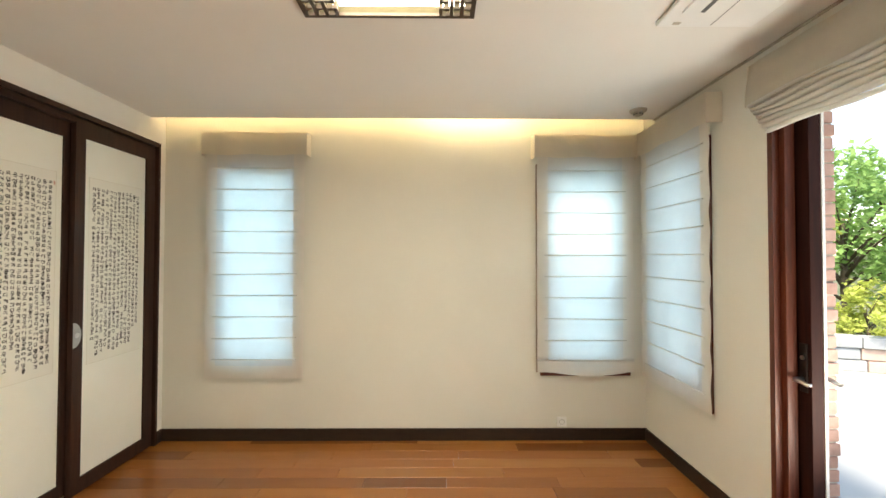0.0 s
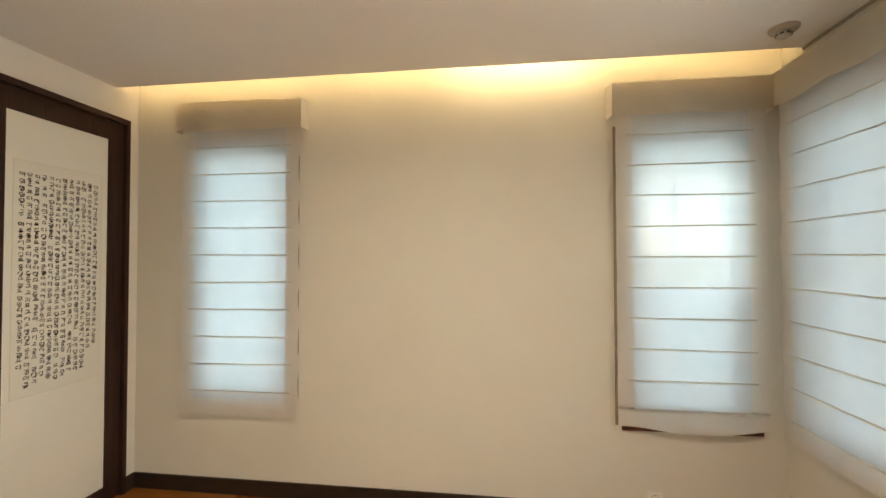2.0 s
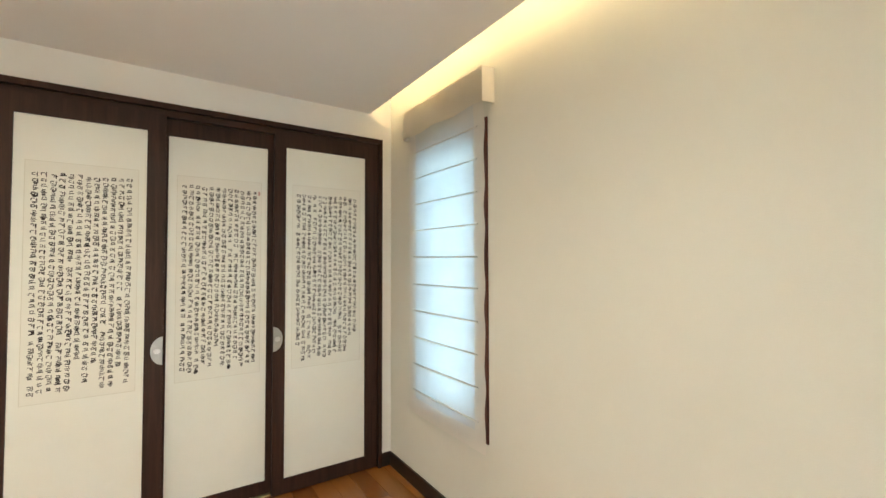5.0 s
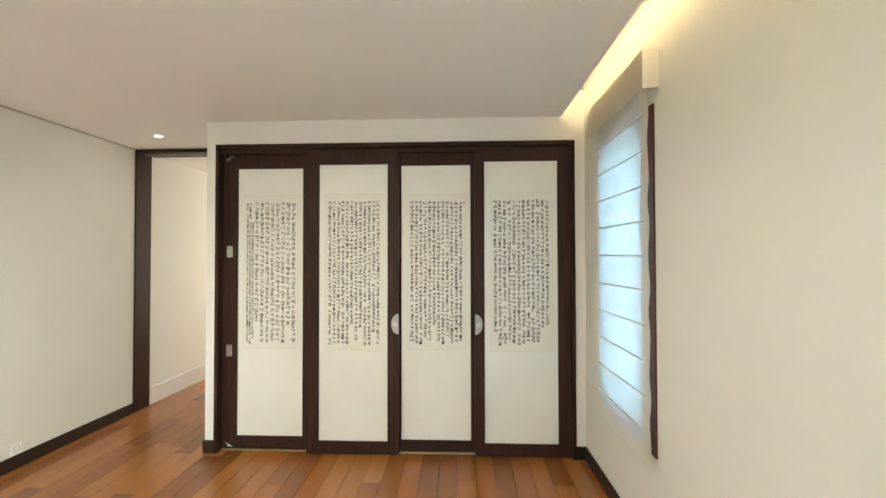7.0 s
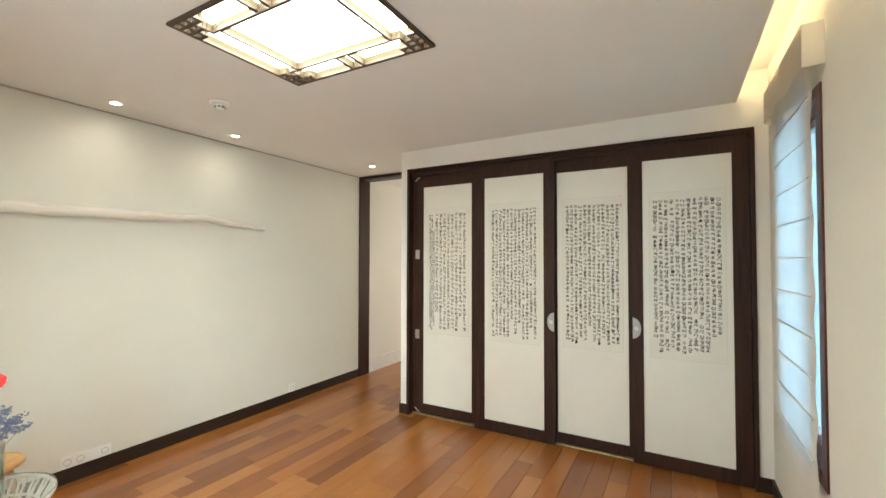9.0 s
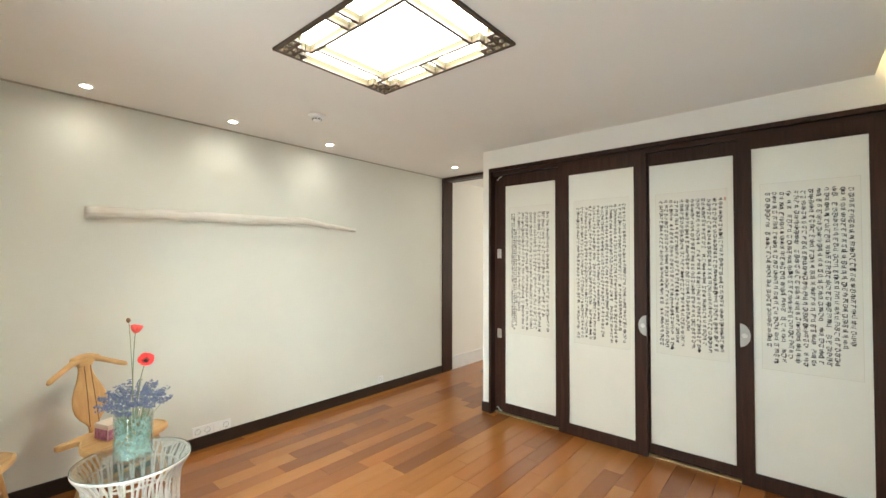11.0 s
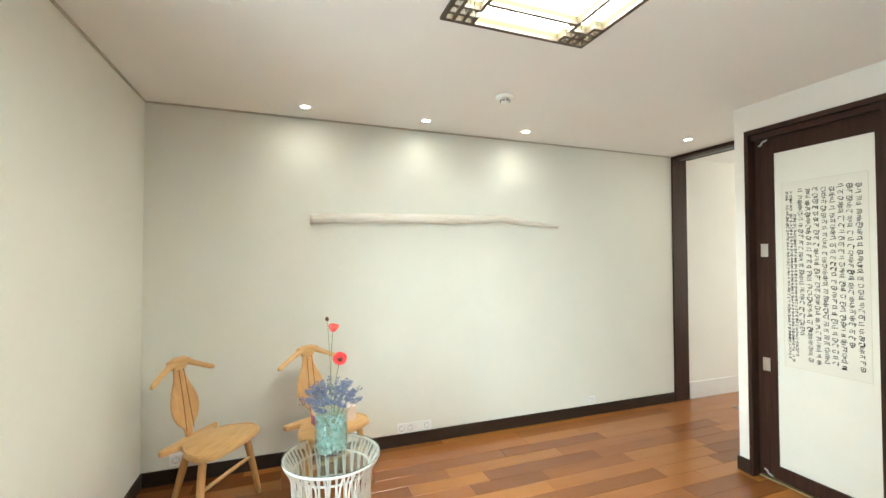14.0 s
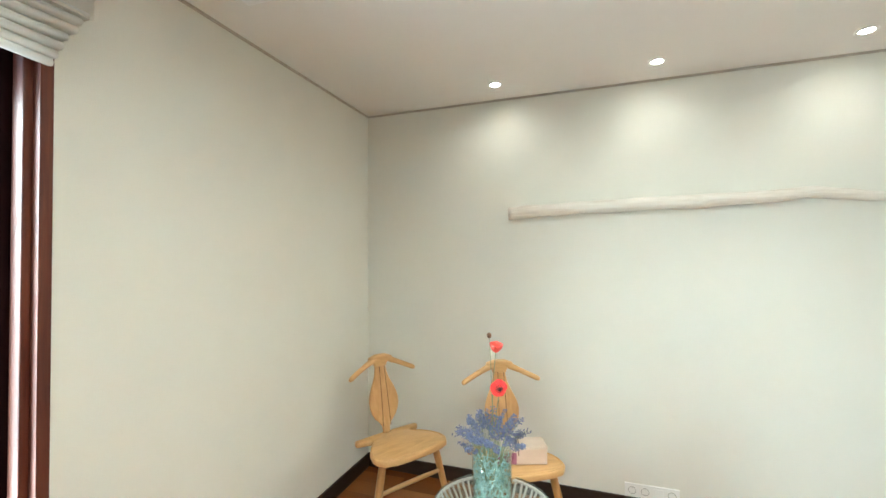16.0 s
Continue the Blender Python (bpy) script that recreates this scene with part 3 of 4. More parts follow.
def raised_blind():
    """The roman blind above the garden door, drawn up into a stack of folds."""
    b = thing("roman_blind", "cream roman blind drawn up in stacked folds above the door", "blind", (EAST, 1.447, -0.045), group="roman blinds")
    L = 0.985
    bm = bmesh.new()
    n = 20
    rows = [(-0.082, 2.555), (-0.088, 2.49), (-0.094, 2.41), (-0.098, 2.335)]
    grid = [[bm.verts.new((x + 0.004 * math.sin(k * 1.3 + z * 20), L * k / n, z)) for k in range(n + 1)] for x, z in rows]
    for a, c in zip(grid, grid[1:]):
        for k in range(n):
            bm.faces.new((a[k], a[k + 1], c[k + 1], c[k]))
    for y in (0.0, L - 0.004):
        part("pelmet_return", one_box((-0.088, y, 2.345), (-0.001, y + 0.004, 2.553)), VALANCE, b, "lined beige pelmet end")
    bmesh.ops.solidify(bm, geom=bm.faces[:], thickness=0.003)
    part("pelmet", bm, VALANCE, b, "lined beige pelmet", True)
    part("headrail", one_box((-0.07, 0.01, 2.50), (-0.003, L - 0.01, 2.545), 0.003), WHITEWOOD, b)
    rng = random.Random(4)
    for k in range(7):
        z = 2.345 - 0.024 * k
        out = -0.105 + 0.011 * k
        a, e = 0.012 + 0.010 * k + rng.uniform(0, 0.012), L - 0.012 - 0.006 * k - rng.uniform(0, 0.012)
        pts = [(-0.035 + (out + 0.035) * (0.5 - 0.5 * math.cos(math.pi)), a + (e - a) * j / 14, z + 0.004 * math.sin(j * 0.8 + k) - 0.018 * (1 - j / 14) * k / 6) for j in range(15)]
        bm = bmesh.new()
        prof = [(-0.006, 0.010), (out * 0.6, 0.016), (out * 0.9, 0.012), (out, 0.001), (out * 0.93, -0.010), (out * 0.6, -0.009), (-0.006, -0.004)]
        rings = [[bm.verts.new((x + 0.003 * math.sin(j + k), y, zz + dz)) for x, dz in prof] for (_, y, zz), j in zip(pts, range(15))]
        for r0, r1 in zip(rings, rings[1:]):
            for q in range(len(prof)):
                bm.faces.new((r0[q], r0[(q + 1) % len(prof)], r1[(q + 1) % len(prof)], r1[q]))
        bm.faces.new(rings[0])
        bm.faces.new(rings[-1])
        part("fold", bm, STACK, b, "", True)
    for y in (0.22, 0.76):
        part("cord", tube([(-0.012, y, 2.5), (-0.012, y, 2.2)], 0.0016, 5), CORD, b)


raised_blind()


# ---- built-in cupboard ----
def brush_columns(rng, y0, y1, z0, z1, columns, small=0):
    """Unreadable brush writing: upright columns of short ink bars."""
    bm = bmesh.new()

    def bar(cy, cz, ly, lz, turn):
        c, s = math.cos(turn), math.sin(turn)
        q = []
        for a, b in ((-1, -1), (1, -1), (1, 1), (-1, 1)):
            u, v = a * ly / 2 * rng.uniform(0.8, 1.15), b * lz / 2 * rng.uniform(0.8, 1.15)
            q.append(bm.verts.new((0, cy + u * c - v * s, cz + u * s + v * c)))
        bm.faces.new(q)
    lanes = []
    big = columns - small
    pitch = (y1 - y0) / (big + small * 0.5)
    y = y1
    for k in range(big):
        lanes.append((y - pitch / 2, pitch, 1.0))
        y -= pitch
    for k in range(small):
        lanes.append((y - pitch / 4, pitch * 0.55, 0.8))
        y -= pitch * 0.5
    for k, (cy, wide, weight) in enumerate(lanes):
        size = wide * 0.74
        z = z1 - rng.uniform(0, 0.012) - (rng.uniform(0.1, 0.25) if small and k == big else 0)
        end = z0 + (rng.uniform(0.0, 0.02) if rng.random() < 0.88 else rng.uniform(0.06, 0.16))
        sway = rng.uniform(0, 6)
        while z > end + 0.6 * size:
            h = size * rng.uniform(0.85, 1.15)
            w = size * rng.uniform(0.85, 1.1)
            y0c = cy + wide * (0.03 * math.sin(z * 17 + sway) + rng.uniform(-0.03, 0.03))
            t = 0.0039 * weight * rng.uniform(0.8, 1.3) * (1.5 if rng.random() < 0.07 else 1)
            cz = z - h / 2
            slant = rng.uniform(0.0, 0.14)
            upright = rng.random() < 0.55
            # a knot of short strokes beside or above one long stroke, with a bar or two below
            if upright:
                bar(y0c + w * 0.34, cz + h * rng.uniform(-0.02, 0.08), t * 1.1, h * rng.uniform(0.7, 0.95), rng.uniform(-0.06, 0.06))
                if rng.random() < 0.7:
                    bar(y0c + w * rng.choice((0.2, 0.45)), cz + h * rng.uniform(0.0, 0.15), w * 0.24, t, slant)
                ky, kz, kw, kh = y0c - w * 0.18, cz + h * 0.14, w * 0.48, h * 0.42
            else:
                bar(y0c, cz - h * rng.uniform(-0.02, 0.08), w * 0.98, t, slant)
                if rng.random() < 0.75:
                    bar(y0c + w * rng.uniform(-0.1, 0.1), cz + h * 0.03, t, h * 0.2, rng.uniform(-0.1, 0.1))
                ky, kz, kw, kh = y0c, cz + h * 0.30, w * 0.56, h * 0.30
            bar(ky, kz + kh / 2, kw, t, slant)
            for side in rng.sample((-0.5, 0.5), rng.choice((1, 1, 2))):
                bar(ky + side * kw, kz, t, kh, rng.uniform(-0.3, 0.1))
            if rng.random() < 0.6:
                bar(ky, kz - kh / 2, kw * rng.uniform(0.7, 1.1), t, slant)
            if rng.random() < 0.5:
                bar(y0c, cz - h * 0.28, w * rng.uniform(0.45, 0.65), t, slant)
                bar(y0c + rng.choice((-0.25, 0.25)) * w, cz - h * 0.38, t, h * 0.2, rng.uniform(-0.15, 0.15))
                if rng.random() < 0.6:
                    bar(y0c, cz - h * 0.48, w * rng.uniform(0.4, 0.6), t, slant)
            z -= h + size * rng.uniform(0.16, 0.28)
            if rng.random() < 0.015:
                z -= size
    return bm


def cupboard():
    c = thing("built_in_cupboard", "dark walnut built-in cupboard with four papered doors", "cupboard", (WEST, 0, 0))
    # local x out of the wall, y along it
    part("casing", pierced((0.848, 3.642), (0.0, 2.415), [(0.8735, 3.6165, -0.1, 2.3835)], lambda u, v, t: (t, u, v), -0.098, 0.016), WALNUT, c)
    part("head_rail", one_box((-0.085, 0.8745, 2.345), (-0.012, 3.6155, 2.3825), 0.002), WALNUT_H, c)
    part("floor_rail", one_box((-0.09, 0.8745, 0.001), (-0.044, 3.6155, 0.010), 0.002), TRACK, c, "worn brass-coloured floor track")
    part("back_panel", one_box((-0.78, 0.873, 0.02), (-0.76, 3.617, 2.384)), WHITEWOOD, c)
    doors = [  # outer y, paper y, paper z, face x, columns, small
        (0.876, 1.600, 0.994, 1.524, 0.112, 2.235, -0.052, 11, 3),
        (1.572, 2.296, 1.668, 2.208, 0.102, 2.252, -0.008, 12, 0),
        (2.225, 2.955, 2.309, 2.852, 0.100, 2.248, -0.052, 12, 0),
        (2.884, 3.612, 2.958, 3.516, 0.102, 2.264, -0.008, 12, 0),
    ]
    for k, (a, b, p0, p1, z0, z1, x, cols, small) in enumerate(doors):
        rng = random.Random(20 + k)
        lo = 0.022 if k % 2 == 0 else 0.008
        d = part("door", pierced((a, b), (lo, 2.355 if k % 2 else 2.344), [(p0, p1, z0, z1)], lambda u, v, t: (t, u, v), x - 0.034, x), WALNUT, c, "walnut-framed door with calligraphy on paper")
        part("paper_panel", one_box((x - 0.022, p0 - 0.004, z0 - 0.004), (x - 0.012, p1 + 0.004, z1 + 0.004)), PAPERBOARD, d, "ivory paper panel")
        sy0, sy1 = p0 + 0.043, p1 - 0.036
        sz0, sz1 = 0.800, 2.022
        part("scroll_border", pierced((sy0, sy1), (sz0, sz1), [(sy0 + 0.0025, sy1 - 0.0025, sz0 + 0.0025, sz1 - 0.0025)], lambda u, v, t: (t, u, v), x - 0.012, x - 0.0108), SCROLLEDGE, d, "fine grey edge of the sheet")
        part("scroll", one_box((x - 0.012, sy0 + 0.003, sz0 + 0.003), (x - 0.0111, sy1 - 0.003, sz1 - 0.003)), SCROLL, d, "cream sheet of handwriting")
        ink = part("writing", brush_columns(rng, sy0 + 0.022, sy1 - 0.024, sz0 + 0.038, sz1 - 0.052, cols, small), INK, d, "columns of black brush writing")
        ink.location.x = x - 0.0105
        if k == 2:
            part("seal", one_box((x - 0.0108, sy1 - 0.020, sz1 - 0.085), (x - 0.0104, sy1 - 0.008, sz1 - 0.06)), SEAL, d, "small red seal mark")
        if k in (1, 3):
            # half-round flush pull at the meeting edge
            y, s = (b - 0.001, -1) if k == 1 else (a + 0.001, 1)
            pull = part("pull", slab([(0, -0.079)] + [(s * 0.058 * math.sin(math.pi * j / 20), -0.079 * math.cos(math.pi * j / 20)) for j in range(1, 20)] + [(0, 0.079)], 0, 0.005, 0.0015), PEWTER, d, "half-round pale metal pull")
            pull.matrix_basis = Matrix.Translation((x, y, 1.008)) @ Matrix(((0, 0, 1, 0), (1, 0, 0, 0), (0, 1, 0, 0), (0, 0, 0, 1)))
            knob = part("pull_boss", lathe([(0.0, 0.0), (0.017, 0.0), (0.016, 0.003), (0.010, 0.0045), (0.009, 0.003), (0.0, 0.0025)], 20), STEEL, pull)
            knob.matrix_basis = pose(s * 0.026, 0, 0.0045)
        if k == 0:
            for z in (1.571, 0.785):
                part("hinge", one_box((x, a + 0.032, z - 0.045), (x + 0.004, a + 0.078, z + 0.045), 0.001), STEEL, d, "square steel hinge plate")
            for z, s in ((2.305, -1), (0.06, 1)):
                bm = bmesh.new()
                tube([(x + 0.004, a + 0.03, z), (x + 0.004, a + 0.045, z - s * 0.005), (x + 0.004, a + 0.055, z - s * 0.022), (x + 0.004, a + 0.085, z - s * 0.03)], 0.007, 6, bm)
                part("pivot", bm, STEEL, d, "bent steel pivot", True)


cupboard()


# ---- ceiling fixtures ----
def lattice_lamp():
    x0, x1, y0, y1 = -0.285, 0.478, 1.16, 2.135
    lamp = thing("ceiling_lamp", "large recessed ceiling lamp with dark wooden lattice", "ceiling lamp", (0, 0, TOP))
    part("frame", pierced((x0, x1), (y0, y1), [(x0 + 0.02, x1 - 0.02, y0 + 0.02, y1 - 0.02)], lambda u, v, t: (u, v, t), -0.014, -0.0005), LAMPWOOD, lamp)
    part("housing", pierced((x0 + 0.003, x1 - 0.003), (y0 + 0.003, y1 - 0.003), [(x0 + 0.019, x1 - 0.019, y0 + 0.019, y1 - 0.019)], lambda u, v, t: (u, v, t), 0.0, 0.030), LAMPPALE, lamp, "wooden inner box")
    part("paper_diffuser", one_box((x0 + 0.004, y0 + 0.004, 0.0305), (x1 - 0.004, y1 - 0.004, 0.033)), LAMPPAPER, lamp, "glowing milky paper diffuser")
    a0, a1, b0, b1 = x0 + 0.150, x1 - 0.150, y0 + 0.165, y1 - 0.165
    t = 0.0082

    def bar(p, q):
        lo = (min(p[0], q[0]) - t, min(p[1], q[1]) - t)
        hi = (max(p[0], q[0]) + t, max(p[1], q[1]) + t)
        fin = part("lattice_bar", one_box((*lo, -0.012), (*hi, 0.003)), LAMPWOOD, lamp)
        part("fin", one_box((lo[0] + 0.001, lo[1] + 0.001, 0.0035), (hi[0] - 0.001, hi[1] - 0.001, 0.030)), LAMPPALE, fin, "upper edge lit by the lamp")
    for p, q in (((a0, b0), (a0, b1)), ((a1, b0), (a1, b1)), ((a0 + 2.3 * t, b0), (a1 - 2.3 * t, b0)), ((a0 + 2.3 * t, b1), (a1 - 2.3 * t, b1))):
        bar(p, q)
    u, e = 2.3 * t, 0.014
    for cx, sx, ex in ((x0, 1, a0), (x1, -1, a1)):
        for cy, sy, ey in ((y0, 1, b0), (y1, -1, b1)):
            X = [cx + sx * v for v in (e, 0.058, 0.104, 0.150)]
            Y = [cy + sy * v for v in (e, 0.062, 0.114, 0.165)]
            # a stepped group of small squares in the corner
            bar((X[1], Y[0] + sy * 0.012), (X[1], Y[3]))
            bar((X[2], Y[0] + sy * 0.012), (X[2], Y[2]))
            bar((X[3], Y[0] + sy * 0.012), (X[3], Y[1]))
            for j, last in ((1, 3), (2, 2), (3, 1)):
                for i in range(last):
                    lo, hi = (X[i] + sx * (0.012 if i == 0 else u)), X[i + 1] - sx * u
                    bar((lo, Y[j]), (hi, Y[j]))
            bar((X[2] + sx * u, Y[2]), (X[3], Y[2]))
            bar((X[3], Y[2] + sy * u), (X[3], Y[3] - sy * u))
    for cx, ex, sx in ((x0 + 0.028, a0, 1), (x1 - 0.028, a1, -1)):
        for y in ((y0 + y1) / 2 - 0.04, (y0 + y1) / 2 + 0.04):
            bar((cx, y), (ex - sx * u, y))


lattice_lamp()


def downlight(at):
    d = thing("downlight", "small round recessed downlight, lit, beside the wall", "downlight", at, group="ceiling downlights")
    part("trim_ring", lathe([(0.029, -0.001), (0.045, -0.001), (0.045, -0.004), (0.040, -0.007), (0.029, -0.005)], 28, True), PLASTIC, d, "", True)
    part("lens", lathe([(0.0, -0.0012), (0.0285, -0.0012), (0.0285, -0.0035), (0.0, -0.0045)], 28), DOWNGLOW, d, "glowing warm white lens")
    return d


for x, y in ((1.002, -0.19), (0.109, -0.19), (-0.777, -0.18), (-2.30, 0.11)):
    downlight((x, y, TOP))
    s = new("downlight_beam", bpy.data.lights.new("downlight_beam", "SPOT"))
    s.data.energy, s.data.spot_size, s.data.spot_blend, s.data.shadow_soft_size, s.data.color = SPOTW, radians(160), 1.0, 0.03, (1, 0.95, 0.86)
    s.matrix_world = pose(x, y, TOP - 0.02)


def detector(name, at, mat, label):
    d = thing(name, label, "detector", at, group="ceiling detectors")
    part("base", lathe([(0.0, 0.0), (0.062, 0.0), (0.062, -0.006), (0.054, -0.016), (0.0, -0.016)], 32), mat, d, "", True)
    part("chamber", lathe([(0.0, -0.016), (0.030, -0.016), (0.033, -0.026), (0.028, -0.040), (0.020, -0.045), (0.0, -0.046)], 24), mat, d, "", True)
    for k in range(8):
        a = 2 * math.pi * k / 8
        part("vent", one_box((-0.0075, 0.0298, -0.037), (0.0075, 0.0336, -0.028)), PLASTICD, d).matrix_basis = pose(0, 0, 0, 0, 0, math.degrees(a))
    return d


detector("smoke_detector", (-0.241, 0.44, TOP), PLASTIC, "white smoke detector with dark vents on the ceiling")
detector("heat_detector", (1.80, 3.335, TOP), SENSOR, "beige heat detector on the ceiling near the corner")


def air_conditioner():
    x0, x1, y0, y1 = 1.328, 1.78, 0.97, 2.18
    a = thing("ceiling_air_conditioner", "white ceiling cassette air conditioner with closed louvre", "air conditioner", (0, 0, TOP))
    part("panel", one_box((x0, y0, -0.022), (x1, y1, -0.0005), 0.008), PLASTIC, a)
    part("louvre", one_box((x0 + 0.055, y0 + 0.12, -0.030), (x0 + 0.129, y1 - 0.12, -0.0225), 0.003), PLASTIC, a)
    part("louvre_slot", one_box((x0 + 0.130, y0 + 0.12, -0.0235), (x0 + 0.156, y1 - 0.12, -0.0222)), PLASTICD, a)
    part("grille_seam", one_box((x0 + 0.245, y0 + 0.02, -0.0233), (x0 + 0.2475, y1 - 0.02, -0.0222)), PLASTICD, a)
    part("display", one_box((x0 + 0.065, y1 - 0.040, -0.0235), (x0 + 0.098, y1 - 0.022, -0.0222)), SENSOR, a, "small grey display")


air_conditioner()


def cove_tube(x0, x1, y, mat, label):
    c = thing("cove_tube", label, "tube lamp", ((x0 + x1) / 2, y, TOP + 0.0515), group="cove lamps")
    h = (x1 - x0) / 2
    part("tube", tube([(-h + 0.01, 0, 0.030), (h - 0.01, 0, 0.030)], 0.013, 12), mat, c, "glowing tube")
    part("batten", one_box((-h, -0.018, 0), (h, 0.018, 0.014), 0.002), WHITEWOOD, c)


for x0, x1 in ((-1.9, -0.75), (-0.7, 0.12), (1.08, 1.95)):
    cove_tube(x0, x1, 3.522, COVEWARM, "warm glowing tube lamp hidden in the cove")
cove_tube(0.16, 1.04, 3.522, COVEBRIGHT, "brighter glowing tube lamp hidden in the cove")


# ---- sockets ----
def socket_plate(places, label, at, rz, gangs, blanks=()):
    """Local x along the wall, y out of it."""
    s = thing("wall_socket", label, "socket", at, rz, group="wall sockets")
    w = 0.071 * gangs + 0.009
    part("plate", one_box((-w / 2, 0.0, -0.040), (w / 2, 0.009, 0.040), 0.0025), PLASTIC, s)
    for k in places:
        x = (k - (gangs - 1) / 2) * 0.071
        ring = part("outlet", lathe([(0.0, -0.006), (0.0185, -0.006), (0.0195, 0.001), (0.022, 0.0015), (0.0225, -0.001), (0.0, -0.007)], 28), SOCKETGREY, s, "", True)
        ring.matrix_basis = pose(x, 0.0095, 0, -90, 0, 0)
        for dx in (-0.0095, 0.0095):
            part("pin_hole", lathe([(0.0, 0), (0.0028, 0), (0.0028, 0.0012), (0.0, 0.0012)], 10), PLASTICD, ring).matrix_basis = pose(dx, 0, -0.0066)
        part("earth_clip", one_box((-0.003, 0.015, -0.006), (0.003, 0.0185, 0.002)), STEEL, ring)
        part("earth_clip", one_box((-0.003, -0.0185, -0.006), (0.003, -0.015, 0.002)), STEEL, ring)
    for k in blanks:
        x = (k - (gangs - 1) / 2) * 0.071
        part("blank_cover", one_box((x - 0.027, 0.0085, -0.027), (x + 0.027, 0.0115, 0.027), 0.0015), PLASTIC, s)
    return s


socket_plate([0], "single white round-hole wall socket above the baseboard", (1.332, NORTH, 0.150), 180, 1)
socket_plate([0], "single white round-hole wall socket above the baseboard", (-1.652, SOUTH, 0.143), 0, 1)
socket_plate([0], "single white wall socket behind the wooden chair", (1.824, SOUTH, 0.155), 0, 1)
socket_plate([0, 2, 3], "long white four-gang socket strip above the baseboard", (0.134, SOUTH, 0.140), 0, 4, [1])


# ---- driftwood on the south wall ----
def between(s, stops):
    """A smooth value along a few stops."""
    for (a, p), (b, q) in zip(stops, stops[1:]):
        if s <= b:
            u = (s - a) / (b - a)
            return p + (q - p) * u * u * (3 - 2 * u)
    return stops[-1][1]


def driftwood():
    d = thing("driftwood_branch", "long bleached driftwood branch fixed along the wall", "branch", (-0.14, SOUTH, 1.808))
    n, m = 90, 14
    bm = bmesh.new()
    rings = []
    for i in range(n + 1):
        s = i / n                       # from the thick east end to the thin west end
        x = 1.10 - 2.20 * s
        z = between(s, ((0, 0.016), (0.1, 0.024), (0.2, 0.034), (0.47, 0.043), (0.63, 0.054), (0.735, 0.067), (0.79, 0.052), (0.85, 0.033), (1, 0.006)))
        y = 0.052 + 0.012 * math.sin(s * 7.0) + 0.006 * math.sin(s * 19)
        r = between(s, ((0, 0.041), (0.2, 0.037), (0.47, 0.038), (0.66, 0.036), (0.71, 0.031), (0.74, 0.034), (0.79, 0.028), (1, 0.018)))
        ring = []
        for k in range(m):
            a = 2 * math.pi * k / m
            rr = r * (1 + 0.16 * noise.noise((s * 16, math.cos(a) * 1.4, math.sin(a) * 1.4)) + 0.05 * noise.noise((s * 60, math.cos(a) * 3, math.sin(a) * 3)))
            ring.append(bm.verts.new((x, y + rr * 0.9 * math.cos(a), z + rr * math.sin(a))))
        rings.append(ring)
    for a, b in zip(rings, rings[1:]):
        for k in range(m):
            bm.faces.new((a[k], a[(k + 1) % m], b[(k + 1) % m], b[k]))
    bm.faces.new(rings[0])
    bm.faces.new(rings[-1])
    part("stem", bm, DRIFT, d, "", True)
    for x, z in ((0.75, 0.024), (-0.8, 0.045)):
        part("peg", lathe([(0.0, 0), (0.007, 0), (0.007, 0.03), (0.0, 0.03)], 10), STEEL, d).matrix_basis = pose(x, 0.0, z, -90, 0, 0)


driftwood()


